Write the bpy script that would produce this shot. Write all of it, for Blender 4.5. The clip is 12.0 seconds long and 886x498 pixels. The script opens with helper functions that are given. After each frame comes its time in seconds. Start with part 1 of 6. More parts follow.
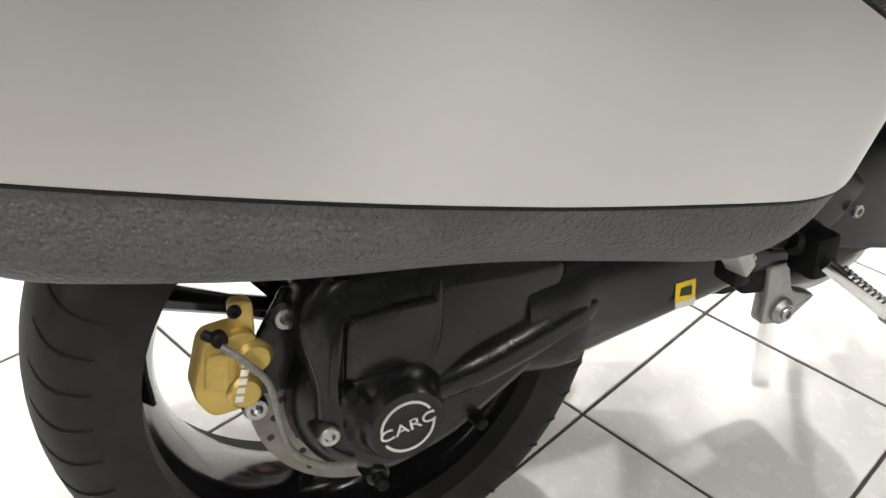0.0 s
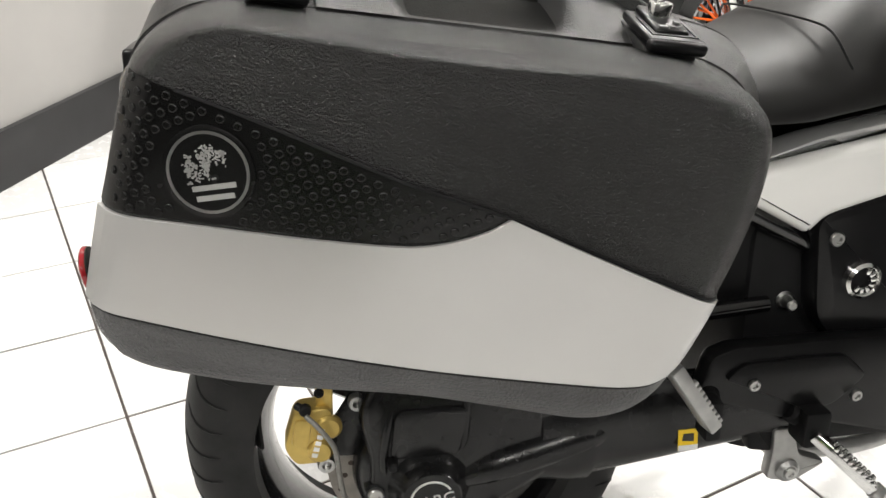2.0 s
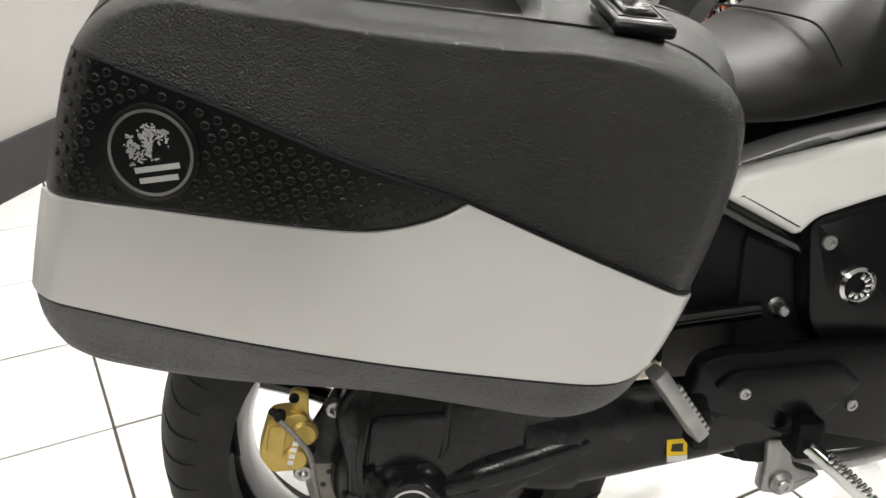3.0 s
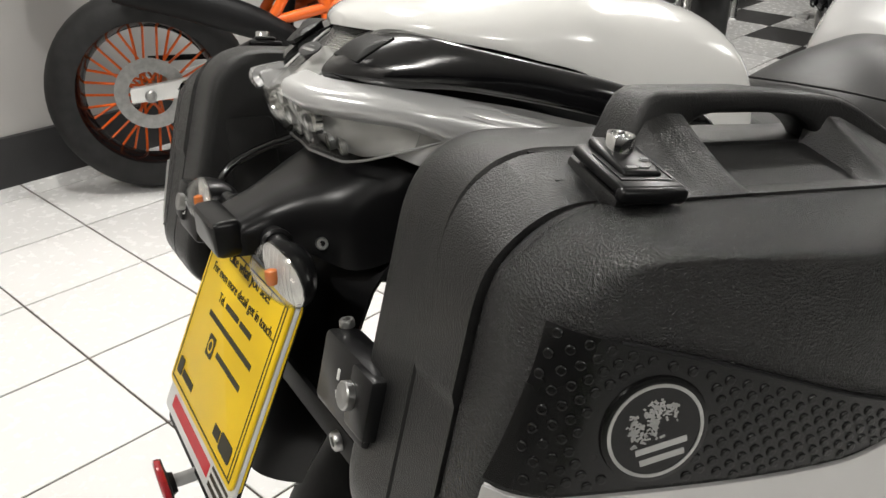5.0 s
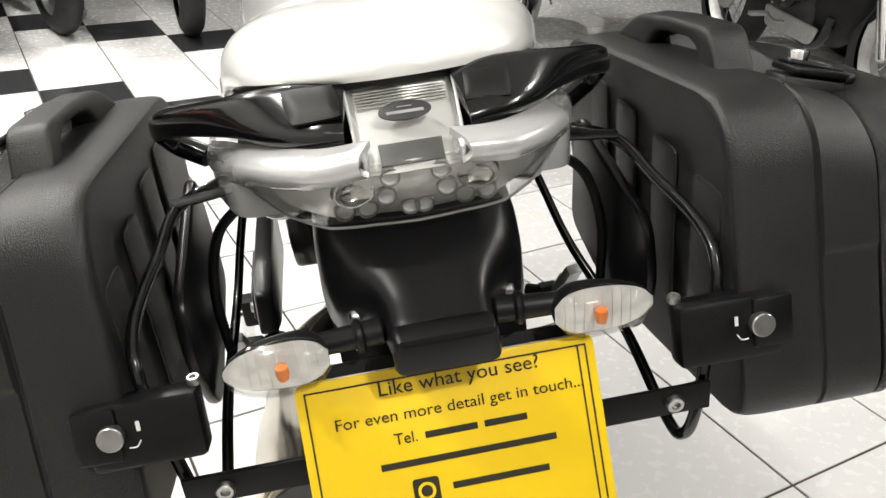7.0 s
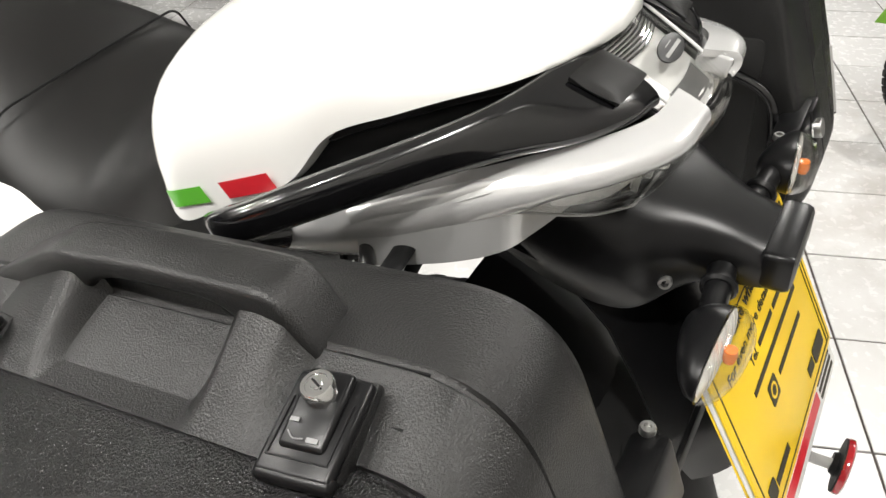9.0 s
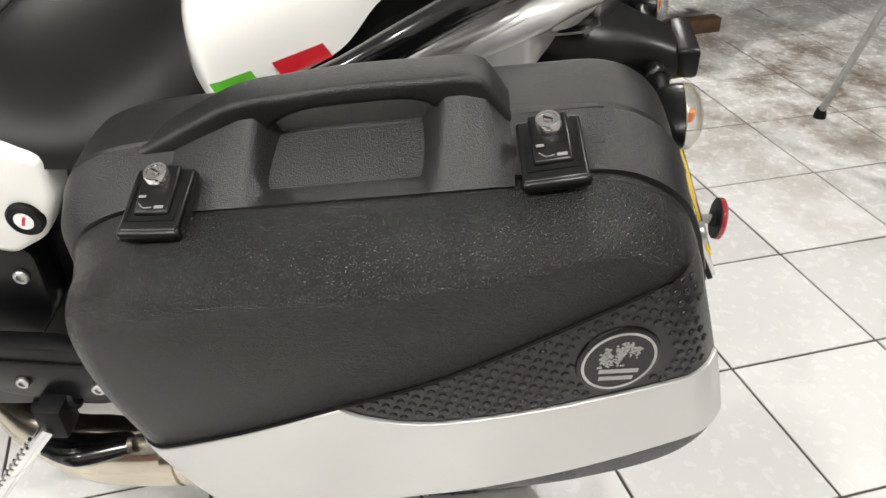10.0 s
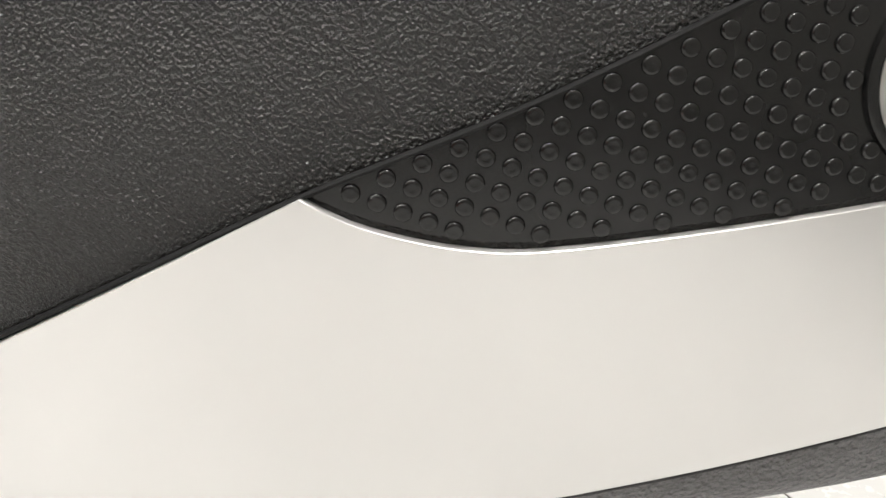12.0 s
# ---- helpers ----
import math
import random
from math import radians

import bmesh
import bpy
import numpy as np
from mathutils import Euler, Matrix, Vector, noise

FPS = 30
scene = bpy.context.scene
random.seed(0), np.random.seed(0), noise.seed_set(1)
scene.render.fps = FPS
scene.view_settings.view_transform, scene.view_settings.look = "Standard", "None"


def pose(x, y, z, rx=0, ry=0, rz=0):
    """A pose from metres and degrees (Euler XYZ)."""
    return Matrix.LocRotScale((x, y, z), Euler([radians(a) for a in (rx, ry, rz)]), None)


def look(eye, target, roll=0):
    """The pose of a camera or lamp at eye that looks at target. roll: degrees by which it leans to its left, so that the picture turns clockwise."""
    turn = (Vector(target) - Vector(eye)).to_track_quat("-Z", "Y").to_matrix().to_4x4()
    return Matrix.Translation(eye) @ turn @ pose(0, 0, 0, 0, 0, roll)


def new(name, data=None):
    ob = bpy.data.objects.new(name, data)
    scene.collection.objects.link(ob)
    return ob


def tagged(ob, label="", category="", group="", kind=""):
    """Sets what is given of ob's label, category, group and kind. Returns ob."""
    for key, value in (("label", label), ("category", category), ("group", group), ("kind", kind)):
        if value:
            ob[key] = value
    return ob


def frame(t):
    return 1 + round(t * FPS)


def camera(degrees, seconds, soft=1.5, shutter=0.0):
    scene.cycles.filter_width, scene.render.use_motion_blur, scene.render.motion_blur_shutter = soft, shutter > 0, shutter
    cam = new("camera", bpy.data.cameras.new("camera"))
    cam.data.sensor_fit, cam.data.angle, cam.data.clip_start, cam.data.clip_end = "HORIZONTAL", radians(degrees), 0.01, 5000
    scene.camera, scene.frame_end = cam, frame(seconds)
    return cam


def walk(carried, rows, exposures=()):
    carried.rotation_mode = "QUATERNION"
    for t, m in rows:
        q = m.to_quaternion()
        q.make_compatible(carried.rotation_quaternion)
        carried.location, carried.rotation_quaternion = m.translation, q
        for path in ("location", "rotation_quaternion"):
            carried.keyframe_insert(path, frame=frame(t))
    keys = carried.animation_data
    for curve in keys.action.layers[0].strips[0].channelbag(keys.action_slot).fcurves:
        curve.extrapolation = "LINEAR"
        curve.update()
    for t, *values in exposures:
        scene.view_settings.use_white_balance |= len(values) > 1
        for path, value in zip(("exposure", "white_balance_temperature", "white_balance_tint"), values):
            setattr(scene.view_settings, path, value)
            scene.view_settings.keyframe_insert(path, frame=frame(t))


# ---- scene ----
cam = camera(54.2, 12.0)
PATH = [
    (0, (0.464, -0.785, 0.877), (-0.678, 0.412, -0.246), 1.9),
    (0.5, (0.589, -0.776, 0.985), (-0.688, 0.282, -0.133), 1.4),
    (1, (0.647, -0.753, 1.041), (-0.738, 0.178, -0.062), 1.4),
    (1.5, (0.707, -0.764, 1.076), (-0.764, 0.109, 0.039), 1.2),
    (2, (0.735, -0.767, 1.07), (-0.799, 0.082, 0.109), 0.9),
    (2.5, (0.736, -0.735, 1.028), (-0.825, 0.102, 0.101), 0.7),
    (2.7, (0.745, -0.726, 1.026), (-0.826, 0.105, 0.108), 0.6),
    (4.3, (0.663, -0.816, 1.152), (-0.883, 0.057, 0.232), 0.1),
    (4.5, (0.588, -0.859, 1.149), (-0.911, 0.094, 0.231), -0.2),
    (4.7, (0.506, -0.931, 1.141), (-0.899, 0.159, 0.226), -0.0),
    (5, (0.371, -0.995, 1.135), (-0.832, 0.314, 0.218), 0.5),
    (5.3, (0.218, -1.077, 1.142), (-0.749, 0.429, 0.249), 2.4),
    (5.5, (0.097, -1.087, 1.145), (-0.709, 0.489, 0.214), 1.0),
    (6, (-0.136, -1.12, 1.167), (-0.436, 0.614, 0.217), 0.5),
    (6.5, (-0.367, -1.149, 1.172), (-0.009, 0.579, 0.231), 1.2),
    (6.7, (-0.443, -1.131, 1.169), (0.142, 0.537, 0.234), 1.6),
    (8.3, (-0.844, -0.714, 1.147), (0.671, 0.028, 0.072), 1.7),
    (8.5, (-0.852, -0.63, 1.126), (0.724, 0.009, 0.073), 0.3),
    (9, (-0.889, -0.437, 1.153), (0.77, -0.144, 0.075), -0.7),
    (9.5, (-0.987, -0.25, 1.157), (0.696, -0.377, 0.084), -0.5),
    (10, (-1.09, -0.094, 1.115), (0.523, -0.56, 0.028), 0.4),
    (10.2, (-1.093, -0.091, 1.069), (0.516, -0.587, -0.011), 0.3),
    (10.5, (-1.053, -0.058, 0.997), (0.539, -0.62, -0.076), 0.6),
    (11, (-0.94, -0.073, 0.819), (0.755, -0.675, -0.055), 0.3),
    (11.3, (-0.9, -0.047, 0.824), (0.752, -0.782, -0.03), 2.6),
    (11.5, (-0.897, -0.075, 0.792), (0.88, -0.747, 0.166), 1.6),
    (11.7, (-0.923, -0.130, 0.762), (0.967, -0.622, 0.330), -0.1),
    (12, (-0.889, -0.124, 0.732), (0.978, -0.634, 0.228), 0.8),
]
walk(cam, [(t, look(eye, target, roll)) for t, eye, target, roll in PATH], exposures=[(0.0, 0.08), (0.5, -0.12), (1.0, -0.2), (1.6, -0.04), (2.7, 0.05), (4.4, -0.38), (5.1, -0.42), (5.7, -0.22), (6.4, -0.1), (8.3, 0.0), (9.0, 0.02), (9.5, -0.1), (10.0, -0.22), (10.5, -0.16), (11.0, -0.14), (11.5, 0.05), (12.0, 0.1)])

# ---- world, lights ----
world = bpy.data.worlds.new("world")
scene.world = world
world.use_nodes = True
world.node_tree.nodes["Background"].inputs[0].default_value = (0.75, 0.78, 0.85, 1)
world.node_tree.nodes["Background"].inputs[1].default_value = 0.02

CEIL = 2.75
# panels are out of view; spots picked to brighten bands, lids, wall and floor
LAMPS = [(-1.6, -1.3), (-0.1, -2.0), (2.6, -1.9), (3.0, -0.6), (-1.3, 1.0), (-0.3, 2.4), (-1.5, -0.1), (-1.7, 2.3), (-1.0, 3.4), (1.2, 3.4)]
LAMP_POWER = 39.0


# ---- materials ----
def nodes_of(name):
    m = bpy.data.materials.new(name)
    m.use_nodes = True
    nt = m.node_tree
    return m, nt, nt.nodes["Principled BSDF"]


def add(nt, kind, **inputs):
    n = nt.nodes.new(kind)
    for key, value in inputs.items():
        n.inputs[key.replace("_", " ")].default_value = value
    return n


def ramp(nt, fac, stops):
    r = nt.nodes.new("ShaderNodeValToRGB")
    els = r.color_ramp.elements
    while len(els) < len(stops):
        els.new(0.5)
    for e, (p, c) in zip(els, stops):
        e.position, e.color = p, (*c, 1)
    nt.links.new(fac, r.inputs[0])
    return r.outputs[0]


def plain(name, color, rough=0.5, metal=0.0, coat=0.0, vary=0.15, scale=40.0, bump=0.0, bump_scale=300.0, rough_vary=0.15, spec=0.5):
    """A surface with faint blotches in colour and gloss, and a fine grain."""
    m, nt, b = nodes_of(name)
    tc = nt.nodes.new("ShaderNodeTexCoord")
    n1 = add(nt, "ShaderNodeTexNoise", Scale=scale, Detail=6.0)
    nt.links.new(tc.outputs["Object"], n1.inputs["Vector"])
    lo, hi = [max(0.0, c * (1 - vary)) for c in color], [min(1.0, c * (1 + vary)) for c in color]
    nt.links.new(ramp(nt, n1.outputs["Fac"], [(0.3, lo), (0.7, hi)]), b.inputs["Base Color"])
    r = add(nt, "ShaderNodeMapRange")
    n2 = add(nt, "ShaderNodeTexNoise", Scale=scale * 0.35, Detail=4.0)
    nt.links.new(tc.outputs["Object"], n2.inputs["Vector"])
    nt.links.new(n2.outputs["Fac"], r.inputs["Value"])
    r.inputs["To Min"].default_value, r.inputs["To Max"].default_value = rough * (1 - rough_vary), min(1.0, rough * (1 + rough_vary))
    nt.links.new(r.outputs[0], b.inputs["Roughness"])
    b.inputs["Metallic"].default_value = metal
    b.inputs["Coat Weight"].default_value = coat
    b.inputs["Coat Roughness"].default_value = 0.06
    b.inputs["Specular IOR Level"].default_value = spec
    if bump:
        n3 = add(nt, "ShaderNodeTexNoise", Scale=bump_scale, Detail=3.0)
        nt.links.new(tc.outputs["Object"], n3.inputs["Vector"])
        bp = add(nt, "ShaderNodeBump", Strength=bump, Distance=0.001)
        nt.links.new(n3.outputs["Fac"], bp.inputs["Height"])
        nt.links.new(bp.outputs[0], b.inputs["Normal"])
    return m


def grained(name, color, rough, scale, strength, spec=0.5):
    """Moulded plastic with a leather-like grain of raised wrinkles."""
    m, nt, b = nodes_of(name)
    tc = nt.nodes.new("ShaderNodeTexCoord")
    warp = add(nt, "ShaderNodeTexNoise", Scale=scale * 0.5, Detail=2.0)
    nt.links.new(tc.outputs["Object"], warp.inputs["Vector"])
    mixv = nt.nodes.new("ShaderNodeVectorMath")
    mixv.operation = "MULTIPLY_ADD"
    mixv.inputs[1].default_value = (0.0012, 0.0012, 0.0012)
    nt.links.new(warp.outputs["Color"], mixv.inputs[0])
    nt.links.new(tc.outputs["Object"], mixv.inputs[2])
    v = add(nt, "ShaderNodeTexVoronoi", Scale=scale)
    v.feature = "SMOOTH_F1"
    nt.links.new(mixv.outputs[0], v.inputs["Vector"])
    n = add(nt, "ShaderNodeTexNoise", Scale=scale * 1.7, Detail=3.0)
    nt.links.new(tc.outputs["Object"], n.inputs["Vector"])
    mix = nt.nodes.new("ShaderNodeMath")
    mix.operation = "MULTIPLY_ADD"
    mix.inputs[1].default_value = 0.8
    nt.links.new(n.outputs["Fac"], mix.inputs[0])
    nt.links.new(v.outputs["Distance"], mix.inputs[2])
    bp = add(nt, "ShaderNodeBump", Strength=strength, Distance=0.0015)
    nt.links.new(mix.outputs[0], bp.inputs["Height"])
    nt.links.new(bp.outputs[0], b.inputs["Normal"])
    big = add(nt, "ShaderNodeTexNoise", Scale=14.0, Detail=5.0)
    nt.links.new(tc.outputs["Object"], big.inputs["Vector"])
    lo, hi = [c * 0.8 for c in color], [c * 1.25 for c in color]
    nt.links.new(ramp(nt, big.outputs["Fac"], [(0.3, lo), (0.7, hi)]), b.inputs["Base Color"])
    b.inputs["Roughness"].default_value = rough
    b.inputs["Specular IOR Level"].default_value = spec
    return m


def thin_clear(name, gloss=0.06):
    """A thin clear moulding: see-through, with a glossy surface sheen."""
    m, nt, b = nodes_of(name)
    tr, gl, fr, mx = [nt.nodes.new(k) for k in ("ShaderNodeBsdfTransparent", "ShaderNodeBsdfGlossy", "ShaderNodeLayerWeight", "ShaderNodeMixShader")]
    tr.inputs[0].default_value = (0.95, 0.95, 0.94, 1)
    gl.inputs["Roughness"].default_value = gloss
    fr.inputs["Blend"].default_value = 0.5
    rise, low = nt.nodes.new("ShaderNodeMath"), nt.nodes.new("ShaderNodeMath")
    rise.operation, low.operation = "POWER", "MULTIPLY_ADD"
    rise.inputs[1].default_value = 4.0
    low.inputs[1].default_value, low.inputs[2].default_value = 0.6, 0.035
    nt.links.new(fr.outputs["Facing"], rise.inputs[0])
    nt.links.new(rise.outputs[0], low.inputs[0])
    nt.links.new(low.outputs[0], mx.inputs[0])
    nt.links.new(tr.outputs[0], mx.inputs[1])
    nt.links.new(gl.outputs[0], mx.inputs[2])
    nt.links.new(mx.outputs[0], nt.nodes["Material Output"].inputs["Surface"])
    return m


def glow(name, color, strength):
    m, nt, b = nodes_of(name)
    b.inputs["Base Color"].default_value = (0.8, 0.8, 0.8, 1)
    b.inputs["Emission Color"].default_value = (*color, 1)
    b.inputs["Emission Strength"].default_value = strength
    return m


def tile_material(name, color, rough):
    """Glazed floor tile: each one a little off in shade, with scuffs, dust and an oily patch by the stand."""
    m, nt, b = nodes_of(name)
    geo, info = nt.nodes.new("ShaderNodeNewGeometry"), nt.nodes.new("ShaderNodeObjectInfo")
    n1 = add(nt, "ShaderNodeTexNoise", Scale=3.2, Detail=8.0, Roughness=0.62)
    n2 = add(nt, "ShaderNodeTexNoise", Scale=38.0, Detail=4.0)
    for n in (n1, n2):
        nt.links.new(geo.outputs["Position"], n.inputs["Vector"])
    shade = add(nt, "ShaderNodeMapRange")
    nt.links.new(info.outputs["Random"], shade.inputs["Value"])
    shade.inputs["To Min"].default_value, shade.inputs["To Max"].default_value = 0.93, 1.03
    base = ramp(nt, n1.outputs["Fac"], [(0.34, [c * 0.985 for c in color]), (0.52, color)])
    tint = nt.nodes.new("ShaderNodeMixRGB")
    tint.blend_type, tint.inputs[0].default_value = "MULTIPLY", 1.0
    nt.links.new(base, tint.inputs[1])
    nt.links.new(shade.outputs[0], tint.inputs[2])
    # dried brown spill on the floor beside the metal stand
    sep = nt.nodes.new("ShaderNodeVectorMath")
    sep.operation = "DISTANCE"
    sep.inputs[1].default_value = (1.25, -2.1, 0)
    nt.links.new(geo.outputs["Position"], sep.inputs[0])
    fall = add(nt, "ShaderNodeMapRange")
    nt.links.new(sep.outputs["Value"], fall.inputs["Value"])
    fall.inputs["From Min"].default_value, fall.inputs["From Max"].default_value = 0.25, 1.30
    fall.inputs["To Min"].default_value, fall.inputs["To Max"].default_value = 0.85, 0.0
    n3 = add(nt, "ShaderNodeTexNoise", Scale=5.5, Detail=9.0, Roughness=0.7)
    nt.links.new(geo.outputs["Position"], n3.inputs["Vector"])
    mul = nt.nodes.new("ShaderNodeMath")
    mul.operation = "MULTIPLY"
    nt.links.new(fall.outputs[0], mul.inputs[0])
    spots = ramp(nt, n3.outputs["Fac"], [(0.40, (0, 0, 0)), (0.60, (1, 1, 1))])
    nt.links.new(spots, mul.inputs[1])
    spill = nt.nodes.new("ShaderNodeMixRGB")
    nt.links.new(mul.outputs[0], spill.inputs[0])
    nt.links.new(tint.outputs[0], spill.inputs[1])
    spill.inputs[2].default_value = (0.13, 0.085, 0.045, 1)
    nt.links.new(spill.outputs[0], b.inputs["Base Color"])
    rr = add(nt, "ShaderNodeMapRange")
    nt.links.new(n2.outputs["Fac"], rr.inputs["Value"])
    rr.inputs["To Min"].default_value, rr.inputs["To Max"].default_value = rough * 0.85, rough * 1.2
    nt.links.new(rr.outputs[0], b.inputs["Roughness"])
    bp = add(nt, "ShaderNodeBump", Strength=0.06, Distance=0.002)
    nt.links.new(n1.outputs["Fac"], bp.inputs["Height"])
    nt.links.new(bp.outputs[0], b.inputs["Normal"])
    return m


M = dict(
    lid=grained("black_grained_plastic", (0.0070, 0.0069, 0.0068), 0.26, 700.0, 0.85, 0.40),
    body=grained("black_fine_plastic", (0.0105, 0.0104, 0.0103), 0.35, 860.0, 0.35, 0.45),
    lip=grained("dark_grey_plastic", (0.10, 0.10, 0.101), 0.5, 430.0, 1.8),
    dimple=plain("black_rubber_panel", (0.0035, 0.0035, 0.0035), 0.27, spec=0.40, vary=0.2, bump=0.04, bump_scale=900),
    silver=plain("silver_paint", (0.56, 0.555, 0.545), 0.33, metal=0.6, vary=0.03, scale=8, bump=0.02, bump_scale=1500, rough_vary=0.08),
    black_plastic=plain("black_plastic", (0.005, 0.005, 0.0054), 0.30, spec=0.28, vary=0.2, bump=0.08, bump_scale=700),
    matt=plain("matt_black", (0.004, 0.004, 0.0044), 0.55, spec=0.2, vary=0.25, bump=0.15, bump_scale=500),
    gloss=plain("gloss_black", (0.004, 0.004, 0.0045), 0.16, coat=0.5, vary=0.15),
    cast=plain("black_casting", (0.010, 0.010, 0.0105), 0.25, spec=0.36, vary=0.25, bump=0.15, bump_scale=420),
    rubber=plain("tyre_rubber", (0.016, 0.016, 0.016), 0.6, spec=0.25, vary=0.3, scale=25, bump=0.25, bump_scale=350),
    seat=plain("black_vinyl", (0.007, 0.0067, 0.0064), 0.44, spec=0.3, vary=0.15, scale=15, bump=0.18, bump_scale=1100),
    white=plain("white_paint", (0.78, 0.775, 0.75), 0.2, coat=0.8, vary=0.02, scale=6),
    silverpaint=plain("silver_bodywork", (0.56, 0.56, 0.555), 0.26, metal=0.35, coat=0.7, vary=0.03, scale=10),
    chrome=plain("chrome", (0.75, 0.75, 0.74), 0.12, metal=1.0, vary=0.05),
    steel=plain("steel", (0.45, 0.45, 0.44), 0.34, metal=1.0, vary=0.15, scale=60),
    disc=plain("dull_disc_steel", (0.23, 0.215, 0.195), 0.42, metal=0.9, vary=0.2, scale=40),
    rust=plain("rusty_brown", (0.035, 0.022, 0.014), 0.7, vary=0.3),
    alu=plain("cast_aluminium", (0.42, 0.42, 0.41), 0.42, metal=0.85, vary=0.12, scale=50, bump=0.2, bump_scale=300),
    gold=plain("gold_anodised", (0.55, 0.40, 0.12), 0.38, metal=0.75, vary=0.1, scale=60),
    hose=plain("dull_braid", (0.20, 0.195, 0.18), 0.45, metal=0.4, vary=0.25, scale=200),
    exhaust=plain("heat_tinted_steel", (0.55, 0.50, 0.41), 0.2, metal=1.0, vary=0.16, scale=9),
    yellow=plain("yellow_card", (0.86, 0.58, 0.006), 0.4, vary=0.03, scale=12),
    ink=plain("black_ink", (0.022, 0.018, 0.008), 0.5),
    neck=plain("pale_grey_chamber", (0.58, 0.58, 0.57), 0.35, metal=0.0, vary=0.06, scale=30),
    whiteplate=plain("white_plate", (0.72, 0.72, 0.70), 0.3, vary=0.04),
    red=plain("red_paint", (0.55, 0.02, 0.03), 0.3, vary=0.06),
    green=plain("green_paint", (0.10, 0.42, 0.03), 0.3, vary=0.06),
    reflector=plain("red_reflector", (0.32, 0.012, 0.018), 0.15, coat=0.6, vary=0.2, scale=300),
    orange=plain("orange_paint", (0.80, 0.13, 0.01), 0.3, coat=0.4, vary=0.06),
    amber=plain("amber_bulb", (0.75, 0.20, 0.03), 0.25, vary=0.1),
    lens=thin_clear("clear_lens"),
    badge=plain("dark_grey_badge", (0.03, 0.03, 0.031), 0.45, vary=0.1),
    reflect=plain("lamp_reflector", (0.78, 0.775, 0.76), 0.22, metal=0.3, vary=0.15, scale=90, bump=0.2, bump_scale=260),
    chamber=plain("lamp_chamber", (0.78, 0.78, 0.77), 0.25, metal=0.15, vary=0.15, scale=60),
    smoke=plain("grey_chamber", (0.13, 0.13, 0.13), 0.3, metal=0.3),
    cup=plain("grey_cup", (0.26, 0.26, 0.255), 0.3, metal=0.3),
    # dark only to lessen bounced light; these walls stay out of view
    unseen_wall=plain("unseen_wall_dark", (0.10, 0.10, 0.105), 0.7, vary=0.06, scale=3, bump=0.1, bump_scale=120),
    wall=plain("wall_paint", (0.36, 0.35, 0.335), 0.7, vary=0.05, scale=3, bump=0.1, bump_scale=120),
    skirting=plain("black_skirting", (0.02, 0.02, 0.021), 0.45, vary=0.2, scale=8),
    grout=plain("grout", (0.055, 0.043, 0.038), 0.9, vary=0.35, scale=12),
    ceiling=plain("ceiling_paint", (0.62, 0.62, 0.61), 0.8, vary=0.04, scale=3),
    tile=tile_material("white_tile", (0.69, 0.685, 0.675), 0.26),
    tile_dark=tile_material("black_tile", (0.03, 0.03, 0.032), 0.2),
    lime=plain("lime_plastic", (0.50, 0.66, 0.02), 0.35, vary=0.08),
    leaf=plain("green_plastic", (0.13, 0.30, 0.03), 0.35, vary=0.08),
    blue=plain("blue_plastic", (0.02, 0.04, 0.16), 0.35, vary=0.1),
    wood=plain("dark_wood", (0.10, 0.055, 0.028), 0.6, vary=0.4, scale=18, bump=0.3, bump_scale=80),
    grey=plain("grey_tube", (0.36, 0.36, 0.35), 0.4, metal=0.3),
    print_grey=plain("grey_print", (0.20, 0.20, 0.20), 0.5, vary=0.1),
    lampglow=glow("lamp_diffuser", (1.0, 0.97, 0.92), 5.0),
)


# ---- mesh helpers ----
def finish(name, bm, mat, smooth=38):
    me = bpy.data.meshes.new(name)
    bmesh.ops.recalc_face_normals(bm, faces=bm.faces)
    bm.to_mesh(me)
    bm.free()
    for m in mat if isinstance(mat, (list, tuple)) else [mat]:
        me.materials.append(m)
    me.polygons.foreach_set("use_smooth", [True] * len(me.polygons))
    me.set_sharp_from_angle(angle=radians(smooth))
    return me


BASES = {}


def thing(name, m, label, category, group="", base=(0, 0, 0)):
    """An Empty at the foot of a thing; base is that foot in the coordinates in which its parts are modelled."""
    ob = new(name)
    ob.empty_display_size = 0.1
    ob.matrix_world = m @ Matrix.Translation(base)
    BASES[ob.name] = Vector(base)
    return tagged(ob, label, category, group)


def part(name, bm, mat, parent, label="", smooth=38):
    """One mesh object under a thing or under a part."""
    root = parent
    while root.parent is not None:
        root = root.parent
    if root.name in BASES:
        bmesh.ops.translate(bm, verts=bm.verts, vec=-BASES[root.name])
    ob = new(name, finish(name, bm, mat, smooth))
    ob.parent = parent
    return tagged(ob, label)


def join(*bms):
    out = bms[0]
    for other in bms[1:]:
        me = bpy.data.meshes.new("tmp")
        other.to_mesh(me)
        out.from_mesh(me)
        bpy.data.meshes.remove(me)
        other.free()
    return out


def moved(bm, m):
    bmesh.ops.transform(bm, matrix=m, verts=bm.verts)
    return bm


def frame_to(p0, p1):
    """A matrix whose z axis runs from p0 to p1, standing on p0."""
    d = Vector(p1) - Vector(p0)
    return Matrix.Translation(p0) @ d.to_track_quat("Z", "Y").to_matrix().to_4x4()


